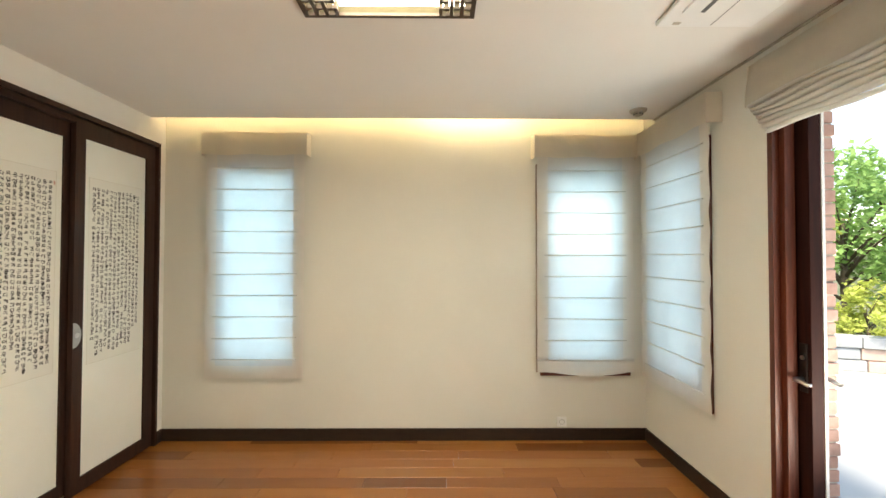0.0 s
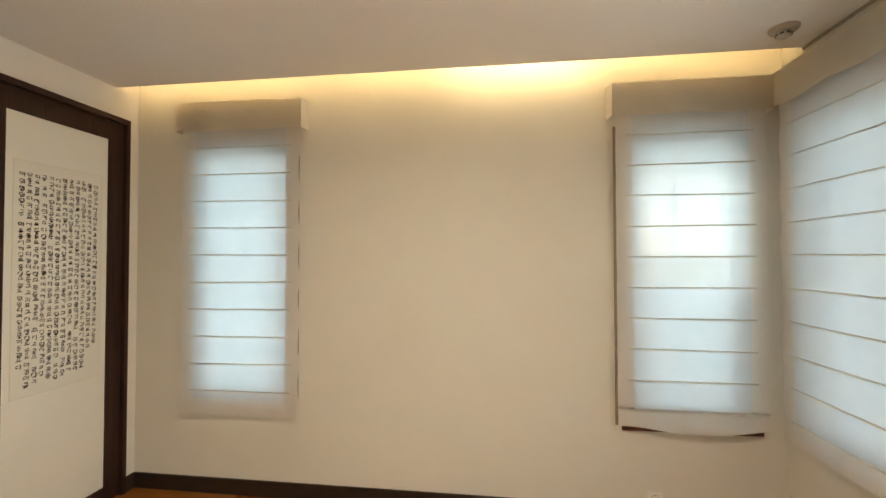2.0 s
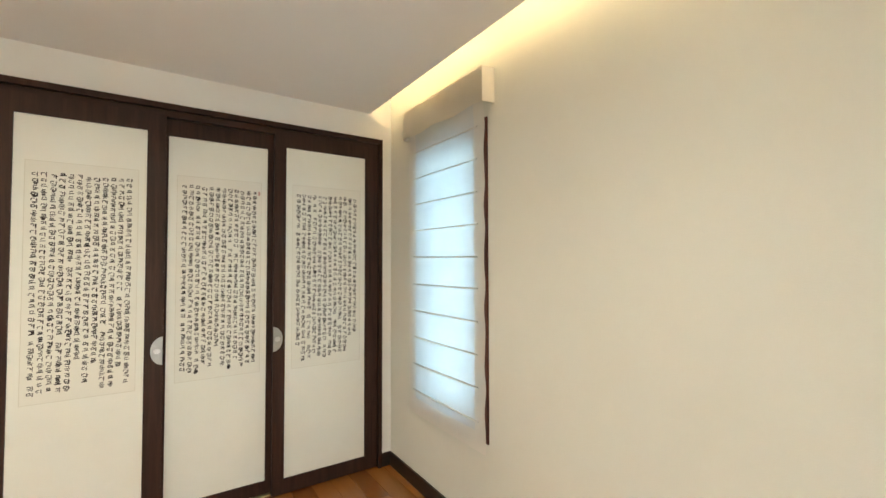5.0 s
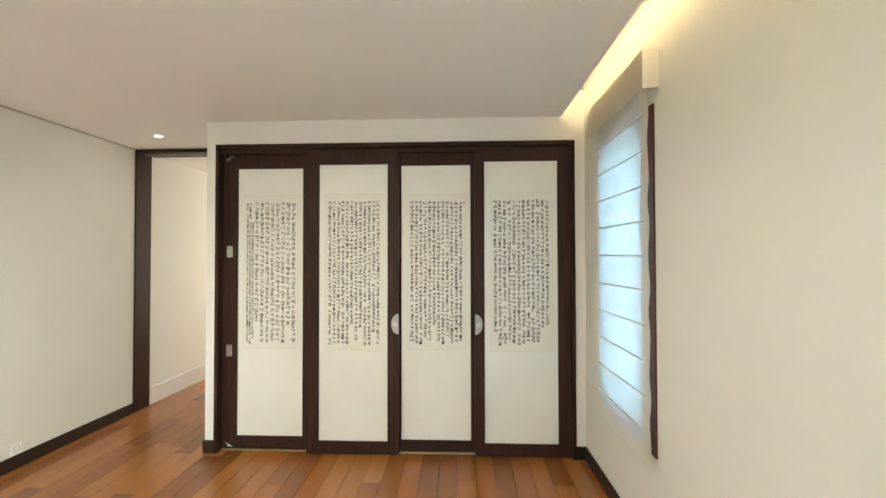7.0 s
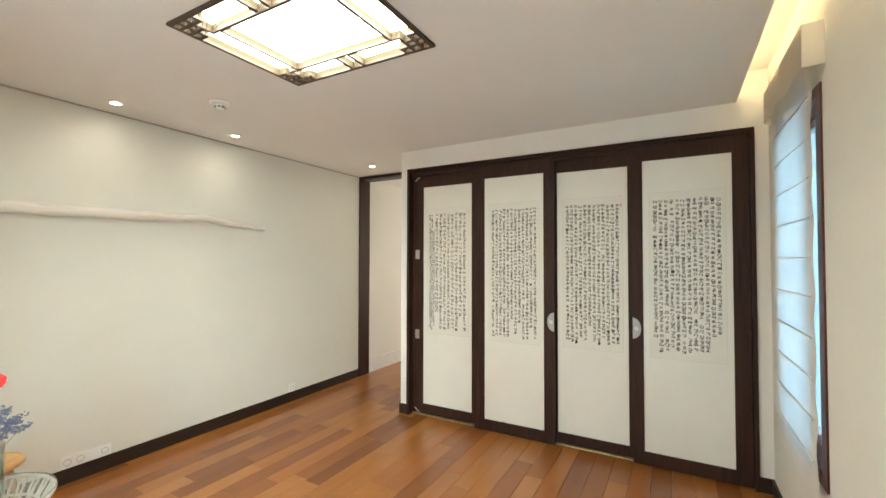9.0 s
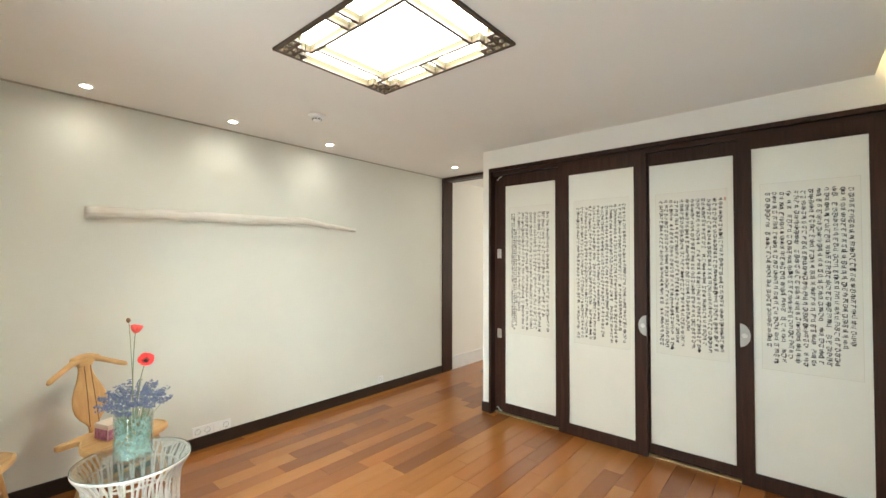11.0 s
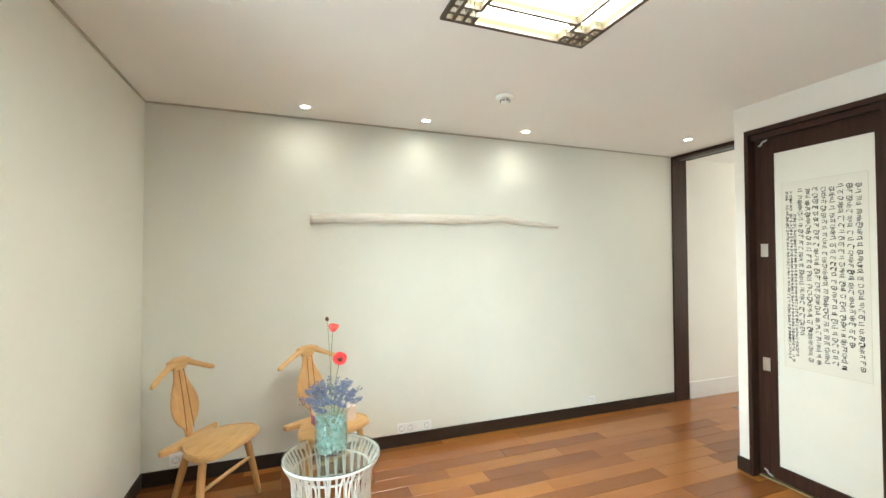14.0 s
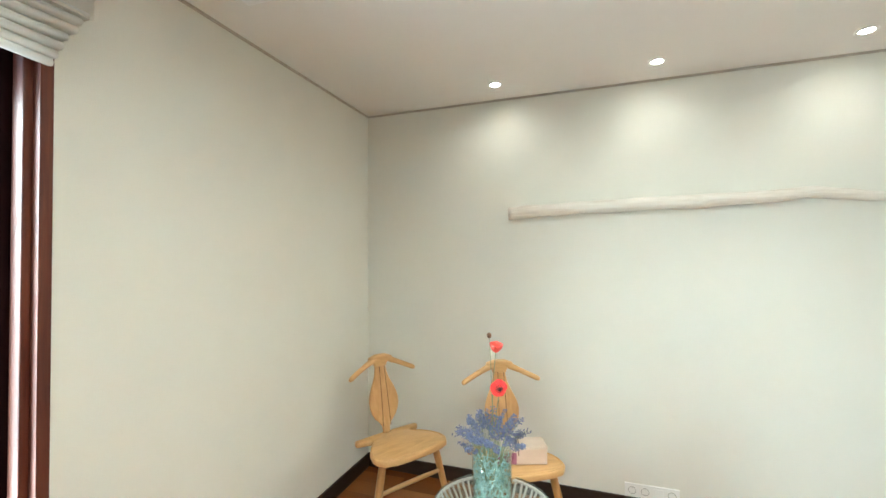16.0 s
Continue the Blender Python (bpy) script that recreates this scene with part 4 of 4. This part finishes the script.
# ---- chairs ----
def valet_chair(at, rz, label):
    """Three-legged chair whose back is shaped like a coat hanger. Local +y is forward, +x to the sitter's right."""
    c = thing("valet_chair", label, "chair", at, rz, group="wooden valet chairs")
    half = [(0.0, -0.055), (0.05, -0.055), (0.12, -0.052), (0.19, -0.050), (0.216, -0.046), (0.219, -0.020), (0.205, -0.010), (0.165, -0.004), (0.135, 0.006), (0.130, 0.022), (0.150, 0.05), (0.19, 0.09), (0.222, 0.14), (0.241, 0.195), (0.238, 0.245), (0.208, 0.287), (0.15, 0.309), (0.07, 0.318), (0.0, 0.320)]
    outline = half + [(-x, y) for x, y in reversed(half[1:-1])]
    seat = part("seat", slab(outline, 0.428, 0.462, 0.007), OAK, c, "", True)
    # raised lip and hollow of the seat
    lip = bmesh.new()
    tube([(x * 0.955, 0.02 + (y - 0.02) * 0.955, 0.4625) for x, y in half[10:]] + [(-x * 0.955, 0.02 + (y - 0.02) * 0.955, 0.4625) for x, y in reversed(half[10:-1])], 0.004, 6, lip)
    part("seat_lip", lip, OAK, seat, "", True)
    def splayed(p, q, r0, r1):
        n = 8
        return tube([tuple(a + (b - a) * k / n for a, b in zip(p, q)) for k in range(n + 1)], [r0 + (r1 - r0) * (k / n) ** 1.3 + 0.0025 * math.sin(math.pi * k / n) for k in range(n + 1)], 12)
    part("leg", splayed((0.178, 0.205, 0.431), (0.272, 0.246, 0.0), 0.0205, 0.013), OAKUP, c, "", True)
    part("leg", splayed((-0.178, 0.205, 0.431), (-0.272, 0.246, 0.0), 0.0205, 0.013), OAKUP, c, "", True)
    part("leg", splayed((0.0, -0.03, 0.431), (0.0, -0.165, 0.0), 0.022, 0.014), OAKUP, c, "", True)
    part("stretcher", tube([(-0.215, 0.222, 0.26), (-0.1, 0.222, 0.262), (0.1, 0.222, 0.262), (0.215, 0.222, 0.26)], [0.013, 0.0165, 0.0165, 0.013], 10, flat=0.75), OAK, c, "", True)
    # back: a pear-shaped blade, leaning, on a short neck
    rows = [(0.455, 0.030), (0.475, 0.027), (0.497, 0.029), (0.52, 0.046), (0.55, 0.080), (0.585, 0.103), (0.62, 0.113), (0.655, 0.114), (0.69, 0.106), (0.725, 0.090), (0.76, 0.070), (0.795, 0.053), (0.83, 0.044), (0.865, 0.041), (0.89, 0.044)]
    bm = bmesh.new()
    rings = []
    for z, w in rows:
        lean = -0.038 - (z - 0.455) * 0.21
        th = 0.012 + 0.005 * (0.6 - abs(z - 0.62))
        ring = []
        for k in range(20):
            a = 2 * math.pi * k / 20
            ca, sa = math.cos(a), math.sin(a)
            x = 0.92 * w * math.copysign(abs(ca) ** 0.7, ca)
            ring.append(bm.verts.new((x, lean + th * math.copysign(abs(sa) ** 0.8, sa) - 0.10 * (x * x) * 6 * -1, z)))
        rings.append(ring)
    for a, b in zip(rings, rings[1:]):
        for k in range(20):
            bm.faces.new((a[k], a[(k + 1) % 20], b[(k + 1) % 20], b[k]))
    bm.faces.new(rings[0])
    bm.faces.new(rings[-1])
    back = part("backrest", bm, OAKUP, c, "pear-shaped backrest", True)
    for side, spread in ((0.012, 0.016), (-0.024, -0.004)):
        pts = []
        for k in range(12):
            z = 0.50 + 0.033 * k
            u = k / 11
            x = side + spread * (1 - u) ** 1.4
            pts.append((x, -0.038 - (z - 0.455) * 0.21 + 0.0128 + 0.005 * (0.6 - abs(z - 0.62)) + 0.6 * x * x, z))
        part("backrest_joint", tube(pts, 0.002, 5), SEAM, back, "dark glue line")
    # hanger arms
    bm = bmesh.new()
    pts, rad = [], []
    for k in range(33):
        s = -1 + 2 * k / 32
        x = 0.236 * s
        drop = 0.090 * max(0.0, (abs(s) - 0.14) / 0.86) ** 1.05
        pts.append((x, -0.128 + 0.045 * s * s + 0.012, 0.902 - drop))
        rad.append(0.0165 - 0.001 * abs(s) + 0.003 * math.exp(-((abs(s) - 0.3) / 0.12) ** 2) - (0.006 if abs(s) > 0.97 else 0))
    tube(pts, rad, 12, bm, flat=1.0)
    arm = part("hanger_arm", bm, OAK, c, "coat-hanger shaped top rail", True)
    # flat-topped block where arms and backrest meet
    half_hub = [(0.0, -0.050), (0.040, -0.050), (0.044, -0.032), (0.058, -0.018), (0.080, -0.012), (0.080, 0.008), (0.056, 0.015), (0.036, 0.024), (0.0, 0.025)]
    hub = part("hub", slab(half_hub + [(-x, y) for x, y in reversed(half_hub[1:-1])], -0.0185, 0.0185, 0.007), OAK, arm, "", True)
    hub.matrix_basis = pose(0, -0.117, 0.903, 90 - 8, 0, 0)
    return c


def facing(fx, fy):
    return math.degrees(math.atan2(fy, fx)) - 90


valet_chair((1.63, -0.008, 0), facing(-0.86, 0.51), "honey oak valet chair with hanger back in the corner")
valet_chair((0.925, -0.055, 0), facing(-0.49, 0.87), "honey oak valet chair holding a small box")


# ---- small box on the chair ----
def gift_box():
    b = thing("cardboard_box", "pinkish card box with plum label on the chair", "box", (0.835, 0.075, 0.4665), 20)
    part("body", one_box((-0.14, -0.06, 0), (0.118, 0.06, 0.078), 0.003), KRAFT, b)
    part("lid", one_box((-0.142, -0.062, 0.0785), (0.120, 0.062, 0.091), 0.003), BOXTOP, b, "paler lid")
    part("label_band", one_box((0.020, 0.0605, 0.004), (0.1175, 0.0625, 0.062), 0.0), BOXLABEL, b, "plum patterned label")
    part("label_band", one_box((0.1185, -0.055, 0.004), (0.1205, 0.055, 0.062), 0.0), BOXLABEL, b, "plum patterned label")
    part("ribbon", tube([(-0.01, -0.063, 0.05), (-0.01, -0.0635, 0.092), (0.0, 0.0, 0.0935), (0.01, 0.0635, 0.092), (0.01, 0.064, 0.05)], 0.0022, 6), SEAM, b, "thin dark cord")


gift_box()


# ---- wire table ----
TX, TY = 0.878, 0.500


def wire_table():
    t = thing("wire_side_table", "white wire side table with round glass top", "side table", (TX, TY, 0))
    prof = [(0.252, 0.446), (0.243, 0.425), (0.226, 0.400), (0.212, 0.370), (0.205, 0.32), (0.202, 0.24), (0.205, 0.15), (0.214, 0.06), (0.228, 0.006)]
    n = 52
    rod_a = mesh_from("rod", tube([(r * math.cos(0.10 * (0.446 - z) * 1.2), r * math.sin(0.10 * (0.446 - z) * 1.2), z) for r, z in prof], 0.0056, 7), WIRE, True)
    rod_b = mesh_from("rod", tube([((r + 0.003) * math.cos(-0.35 * (0.446 - z)), (r + 0.003) * math.sin(-0.35 * (0.446 - z)), z) for r, z in prof], 0.0056, 7), WIRE, True)
    for k in range(n):
        ob = new("rod", rod_a if k % 2 else rod_b)
        ob.parent = t
        ob.matrix_basis = pose(0, 0, 0, 0, 0, 360 / n * k)
    for name, r, z, th in (("top_ring", 0.253, 0.447, 0.0075), ("binding_ring", 0.204, 0.382, 0.006), ("binding_ring", 0.2, 0.24, 0.004), ("base_ring", 0.226, 0.0075, 0.0075)):
        part(name, lathe([(r + th * math.cos(a), z + th * math.sin(a)) for a in (2 * math.pi * j / 8 for j in range(8))], 56, True), WIRE, t, "", True)
    part("glass_edge", lathe([(0.2592, 0.4572), (0.2606, 0.4585), (0.2606, 0.4600), (0.2592, 0.4612)], 72, True), GLASSEDGE, t, "dark greenish glass rim", True)
    part("glass_top", lathe([(0.0, 0.4555), (0.257, 0.4555), (0.2595, 0.4585), (0.257, 0.4625), (0.0, 0.4625)], 72), TABLEGLASS, t, "clear round glass top").visible_shadow = False


wire_table()


# ---- vase with dried flowers ----
def vase():
    v = thing("glass_vase", "clear glass cylinder vase packed with mint leaves", "vase", (TX + 0.004, TY, 0.4630))
    part("glass", lathe([(0.0, 0.0), (0.080, 0.0), (0.086, 0.004), (0.087, 0.02), (0.087, 0.232), (0.0855, 0.235), (0.084, 0.232), (0.084, 0.016), (0.080, 0.010), (0.0, 0.009)], 56), VASEGLASS, v, "thick clear glass", True).visible_shadow = False
    rng = random.Random(8)
    bm = bmesh.new()
    for k in range(460):
        a, r, z = rng.uniform(0, 2 * math.pi), 0.080 * math.sqrt(rng.uniform(0.3, 1)), rng.uniform(0.016, 0.212)
        c = Vector((r * math.cos(a), r * math.sin(a), z))
        m = Euler((rng.uniform(0, 6.3), rng.uniform(0, 6.3), rng.uniform(0, 6.3))).to_matrix()
        L, W, curl = rng.uniform(0.022, 0.05), rng.uniform(0.0035, 0.008), rng.uniform(0.006, 0.016)
        strip = []
        for j in range(6):
            s = j / 5 - 0.5
            for w in (-1, 1):
                p = c + m @ Vector((L * s, w * W / 2 * (1 - 1.6 * s * s), curl * (1 - 4 * s * s)))
                q = math.hypot(p.x, p.y)
                if q > 0.083:
                    p.x, p.y = p.x * 0.083 / q, p.y * 0.083 / q
                p.z = min(0.225, max(0.0125, p.z))
                strip.append(bm.verts.new(p))
        for j in range(5):
            bm.faces.new((strip[2 * j], strip[2 * j + 1], strip[2 * j + 3], strip[2 * j + 2]))
    tagged(part("mint_leaves", bm, MINT, v, "packed curled mint-green dried leaves", True), kind="stuff")


vase()


def lavender():
    b = thing("lavender_bunch", "dried lavender bunch standing in the glass vase", "flowers", (TX + 0.004, TY, 0.46))
    rng = random.Random(5)
    for k in range(46):
        a = 2.399963 * k
        reach = 0.035 + 0.130 * math.sqrt((k + 0.5) / 46)
        tip = Vector((reach * math.cos(a), reach * math.sin(a), 0.385 - 0.66 * (reach - 0.04) + rng.uniform(-0.035, 0.03)))
        foot = Vector((0.035 * math.cos(a), 0.035 * math.sin(a), rng.uniform(0.10, 0.18)))
        mid = (foot + tip) / 2 + Vector((0, 0, 0.055)) - Vector((tip.x, tip.y, 0)) * 0.10
        pts = [foot, mid, tip]
        sprig = part("sprig", tube([foot.lerp(mid, s).lerp(mid.lerp(tip, s), s) for s in (0, 0.25, 0.5, 0.75, 1)], 0.0013, 5), STEM, b)
        bm = bmesh.new()
        d = (tip - mid).normalized()
        for j in range(46):
            s = rng.uniform(-0.062, 0.016)
            r = 0.0140 * (1 - abs((s + 0.02) / 0.055) ** 2 * 0.65) * rng.uniform(0.35, 1.0)
            ang = rng.uniform(0, 6.283)
            o = d.orthogonal().normalized()
            p = tip + d * s + r * (math.cos(ang) * o + math.sin(ang) * d.cross(o))
            mt = Matrix.Translation(p) @ Euler((rng.uniform(0, 6), rng.uniform(0, 6), rng.uniform(0, 6))).to_matrix().to_4x4() @ Matrix.Diagonal((0.0028, 0.0028, rng.uniform(0.004, 0.0065), 1))
            bmesh.ops.create_icosphere(bm, subdivisions=1, radius=1.0, matrix=mt) if j % 3 == 0 else bmesh.ops.create_cone(bm, cap_ends=True, segments=5, radius1=1.0, radius2=0.3, depth=2.0, matrix=mt)
        part("floret_spike", bm, LAVENDER, sprig, "crumbly blue-violet flower spike")


lavender()


def petal_bm(r, cup, n=7, m=6, ruffle=0.12, seed=0):
    rng = random.Random(seed)
    bm = bmesh.new()
    grid = []
    for i in range(m + 1):
        s = i / m
        line = []
        for j in range(n + 1):
            a = (j / n - 0.5) * 1.9
            rad = r * s * (1 - 0.12 * abs(a)) * (1 + ruffle * 0.4 * math.sin(a * 6 + seed) * s)
            line.append(bm.verts.new((rad * math.sin(a), rad * math.cos(a) * (1 - 0.4 * cup * s), r * cup * s * s + ruffle * r * 0.25 * s * math.sin(a * 7 + seed * 2))))
        grid.append(line)
    for a, b in zip(grid, grid[1:]):
        for j in range(n):
            bm.faces.new((a[j], a[j + 1], b[j + 1], b[j]))
    bmesh.ops.remove_doubles(bm, verts=bm.verts, dist=0.0004)
    bmesh.ops.solidify(bm, geom=bm.faces[:], thickness=0.0006)
    return bm


def poppy(at, foot, tilt, mat, r, cup, label, turn=0.0):
    p = thing("poppy", label, "flower", foot, group="poppies in the vase")
    f, t = Vector((0, 0, 0)), Vector(at) - Vector(foot)
    bend = Vector((0.018, -0.012, t.z * 0.55))
    part("stem", tube([f.lerp(bend, s).lerp(bend.lerp(t, s), s) for s in [k / 12 for k in range(13)]], 0.0021, 6), STEM, p, "", True)
    m = Matrix.Translation(t) @ Euler([radians(a) for a in tilt]).to_matrix().to_4x4()
    for k in range(5):
        o = part("petal", petal_bm(r, cup, seed=k + int(r * 1000)), mat, p, "", True)
        o.matrix_basis = m @ pose(0, 0, 0.001 * k, 0, 0, 72 * k + turn)
    o = part("heart", lathe([(0.0, 0.0), (r * 0.16, 0.002), (r * 0.2, r * 0.2), (r * 0.12, r * 0.34), (0.0, r * 0.36)], 14), POPPYHEART, p, "dark seed head", True)
    o.matrix_basis = m
    for k in range(18):
        a = 2 * math.pi * k / 18
        o = part("stamen", tube([(r * 0.12 * math.cos(a), r * 0.12 * math.sin(a), 0.001), (r * 0.36 * math.cos(a), r * 0.36 * math.sin(a), r * 0.32)], [0.0005, 0.0012], 4), POPPYHEART, p)
        o.matrix_basis = m


poppy((0.838, 0.519, 0.966), (0.862, 0.505, 0.60), (-52, 12, 0), POPPY, 0.046, 0.5, "red poppy with dark heart standing in the vase")
poppy((0.871, 0.452, 1.112), (0.875, 0.490, 0.60), (-10, -6, 0), CORAL, 0.040, 0.95, "coral cup-shaped poppy on a tall stem", 20)
bud = thing("poppy_bud", "small dark poppy bud on a thin bent stem", "flower", (0.878, 0.490, 0.60), group="poppies in the vase")
part("stem", tube([Vector((0, 0, 0)).lerp(Vector((0.006, -0.02, 0.36)), s).lerp(Vector((0.006, -0.02, 0.36)).lerp(Vector((0.022, -0.040, 0.575)), s), s) for s in [k / 10 for k in range(11)]], 0.0016, 6), STEM, bud, "", True)
part("bud", lathe([(0.0, 0.0), (0.006, 0.002), (0.0105, 0.010), (0.0095, 0.020), (0.004, 0.026), (0.0, 0.027)], 14), SEAM, bud, "closed brown bud", True).matrix_basis = pose(0.022, -0.040, 0.572, 10, 8, 0)


# ---- garden seen through the door ----
structure("ground", one_box((-120, -120, -0.42), (160, 160, -0.36)), GRASS, "dull lawn and earth reaching to the horizon", "ground")
structure("patio", one_box((2.20, -3.0, -0.36), (11.5, 9.0, -0.10)), PATIO, "pale concrete patio outside the garden door", "pavement")

brick_wall = thing("wall_brick_outside", "pink brick facing of the outer wall beside the door", "brick wall", (2.24, 2.365, -0.10), kind="structure")
part("mortar_bed", one_box((0.006, 0.012, 0), (0.094, 0.43, 2.9)), MORTAR, brick_wall)
rng = random.Random(3)
brick_bm = box(bmesh.new(), (0, 0, 0), (0.10, 0.205, 0.058), 0.004)
brick_me = mesh_from("brick", brick_bm, BRICK)
for k in range(43):
    for j in range(2):
        ob = new("brick", brick_me)
        ob.parent = brick_wall
        ob.location = (rng.uniform(-0.003, 0.003), rng.uniform(-0.005, 0.006) + 0.216 * j + (0.0 if k % 2 else 0.004), 0.0675 * k)
brick_south = thing("wall_brick_outside", "pink brick facing of the outer wall beyond the door", "brick wall", (2.24, -0.65, -0.10), kind="structure")
part("mortar_bed", one_box((0.006, 0, 0), (0.094, 2.13, 2.9)), MORTAR, brick_south)
part("mortar_bed", one_box((0.006, 2.13, 2.45), (0.094, 3.027, 2.9)), MORTAR, brick_south)

# low wall of rough blocks in three courses
garden_wall = thing("garden_wall", "low garden wall of grey and pink stone blocks", "stone wall", (4.3, 6.95, -0.10), -24)
rng = random.Random(9)
stones = []
for k, L in enumerate((0.30, 0.38, 0.46)):
    for mat in (STONEG, STONEP):
        bm = box(bmesh.new(), (0, 0, 0), (L - 0.012, 0.26, 0.158), 0.018)
        stones.append((L, mesh_from("stone", bm, mat)))
for course in range(3):
    x = -0.15 * (course % 2)
    while x < 5.6:
        L, me = stones[rng.choice((0, 2, 4)) + (1 if rng.random() < 0.4 and course < 2 else 0)]
        ob = new("stone", me)
        ob.parent = garden_wall
        ob.location = (x, rng.uniform(-0.015, 0.015) - (0.03 if course == 2 else 0), 0.168 * course)
        x += L
earth = structure("garden_bed", one_box((-0.4, 0.27, 0), (5.8, 9.0, 0.44)), GRASS, "raised dark garden bed behind the wall", "ground")
earth.matrix_basis = pose(4.3, 6.95, -0.36, 0, 0, -24)


def leafy_mass(rng, centres, count, size, mat):
    verts, faces = [], []
    for _ in range(count):
        c, r = rng.choice(centres)
        d = Vector((rng.gauss(0, 1), rng.gauss(0, 1), rng.gauss(0, 0.7)))
        d = d.normalized() * r * rng.uniform(0.45, 1.08)
        p = Vector(c) + d
        m = Euler((rng.uniform(-0.9, 0.9), rng.uniform(-0.9, 0.9), rng.uniform(0, 6.28))).to_matrix()
        s = size * rng.uniform(0.6, 1.4)
        k = len(verts)
        for q in ((-0.5, 0, 0), (0, -0.28, 0.05), (0.6, 0, -0.06), (0, 0.28, 0.05)):
            verts.append(p + m @ Vector(q) * s)
        faces.append((k, k + 1, k + 2, k + 3))
    me = bpy.data.meshes.new("crown")
    me.from_pydata([tuple(v) for v in verts], [], faces)
    me.materials.append(mat)
    return me


def tree(at, height, spread, mat, seed, label, name="tree", leaves=3200, low=0.35, leaf=0.11):
    rng = random.Random(seed)
    t = thing(name, label, name, at, group="garden planting")
    bm = bmesh.new()
    lean = Vector((rng.uniform(-0.1, 0.1), rng.uniform(-0.1, 0.1), 1)) * height * 0.75
    tube([lean * (k / 8) + Vector((0.04 * math.sin(k * 1.4), 0.04 * math.cos(k * 1.1), 0)) for k in range(9)], [height * 0.028 * (1 - 0.085 * k) for k in range(9)], 9, bm)
    centres = []
    for k in range(16):
        s = low + (1 - low) * (k + 0.5) / 16
        a = 2.4 * k + rng.uniform(-0.4, 0.4)
        start = lean * min(0.95, s * 0.8)
        out = spread * (0.35 + 0.65 * math.sin(math.pi * min(1, (s - low) / (1 - low) * 0.85 + 0.12))) * rng.uniform(0.6, 1.05)
        end = Vector((out * math.cos(a), out * math.sin(a), height * (s + 0.03)))
        tube([start.lerp(end, u) + Vector((0, 0, 0.12 * out * math.sin(math.pi * u))) for u in (0, 0.3, 0.6, 1)], [height * 0.011, height * 0.008, height * 0.005, height * 0.002], 6, bm)
        for u in (0.55, 0.8, 1.0):
            centres.append((start.lerp(end, u) + Vector((rng.uniform(-0.15, 0.15), rng.uniform(-0.15, 0.15), 0.1)), spread * rng.uniform(0.16, 0.30)))
    part("trunk", bm, BARK, t, "", True)
    ob = new("crown", leafy_mass(rng, centres, leaves, leaf, mat))
    ob.parent = t
    return t


tree((5.7, 7.9, 0.02), 3.3, 1.3, LEAFY, 1, "yellow-green leafed tree above the garden wall", leaves=4200)
tree((7.3, 7.4, 0.02), 2.9, 1.4, LEAF, 2, "fresh green leafed tree above the garden wall", leaves=4200)
tree((6.5, 9.4, 0.02), 3.9, 2.0, LEAF, 6, "taller green tree behind the garden bed", leaves=4200, leaf=0.16)
tree((9.3, 8.2, 0.02), 3.5, 1.9, LEAF, 7, "taller green tree behind the garden bed", leaves=3600, leaf=0.16)
tree((6.75, 6.45, 0.06), 0.95, 0.55, LEAFY, 3, "low golden-green shrub at the garden wall", "shrub", 2600, 0.1, 0.07)
tree((5.75, 7.0, 0.06), 0.75, 0.45, LEAF, 4, "low green shrub at the garden wall", "shrub", 2000, 0.1, 0.07)


# ---- floor boards ----
floor = thing("floor", "glossy red-brown hardwood strip floor", "floor", kind="structure")


def board_mesh(length, width=0.1285):
    bm = bmesh.new()
    c, h = 0.0012, 0.0
    low = [bm.verts.new(p) for p in ((0, 0, -0.013), (length, 0, -0.013), (length, width, -0.013), (0, width, -0.013))]
    mid = [bm.verts.new(p) for p in ((0, 0, -c), (length, 0, -c), (length, width, -c), (0, width, -c))]
    top = [bm.verts.new(p) for p in ((c, c, h), (length - c, c, h), (length - c, width - c, h), (c, width - c, h))]
    bm.faces.new(top)
    for a, b in ((low, mid), (mid, top)):
        for k in range(4):
            bm.faces.new((a[k], a[(k + 1) % 4], b[(k + 1) % 4], b[k]))
    return mesh_from("board", bm, PLANK)


BOARDS = [(L, board_mesh(L - 0.0012)) for L in (0.55, 0.75, 0.95, 1.15, 1.35)]
rng = random.Random(11)
row = 0
y = SOUTH - 0.05
while y < NORTH + 0.02:
    x = (-5.6 if y < HALL + 0.05 else WEST - 0.12) - rng.uniform(0.0, 0.1)
    first = True
    while x < EAST + 0.05:
        L, me = rng.choice(BOARDS)
        if first:
            L, me = BOARDS[row % 5]
            first = False
        if x + L > EAST + 0.18:
            fits = [q for q in BOARDS if x + q[0] <= EAST + 0.18]
            L, me = fits[-1] if fits else BOARDS[0]
        if x + L > EAST + 0.19:
            L = EAST + 0.05 - x
            me = board_mesh(L - 0.0012)
        ob = new("board", me)
        ob.parent = floor
        ob.location = (x, y, 0)
        x += L
    y += 0.13
    row += 1
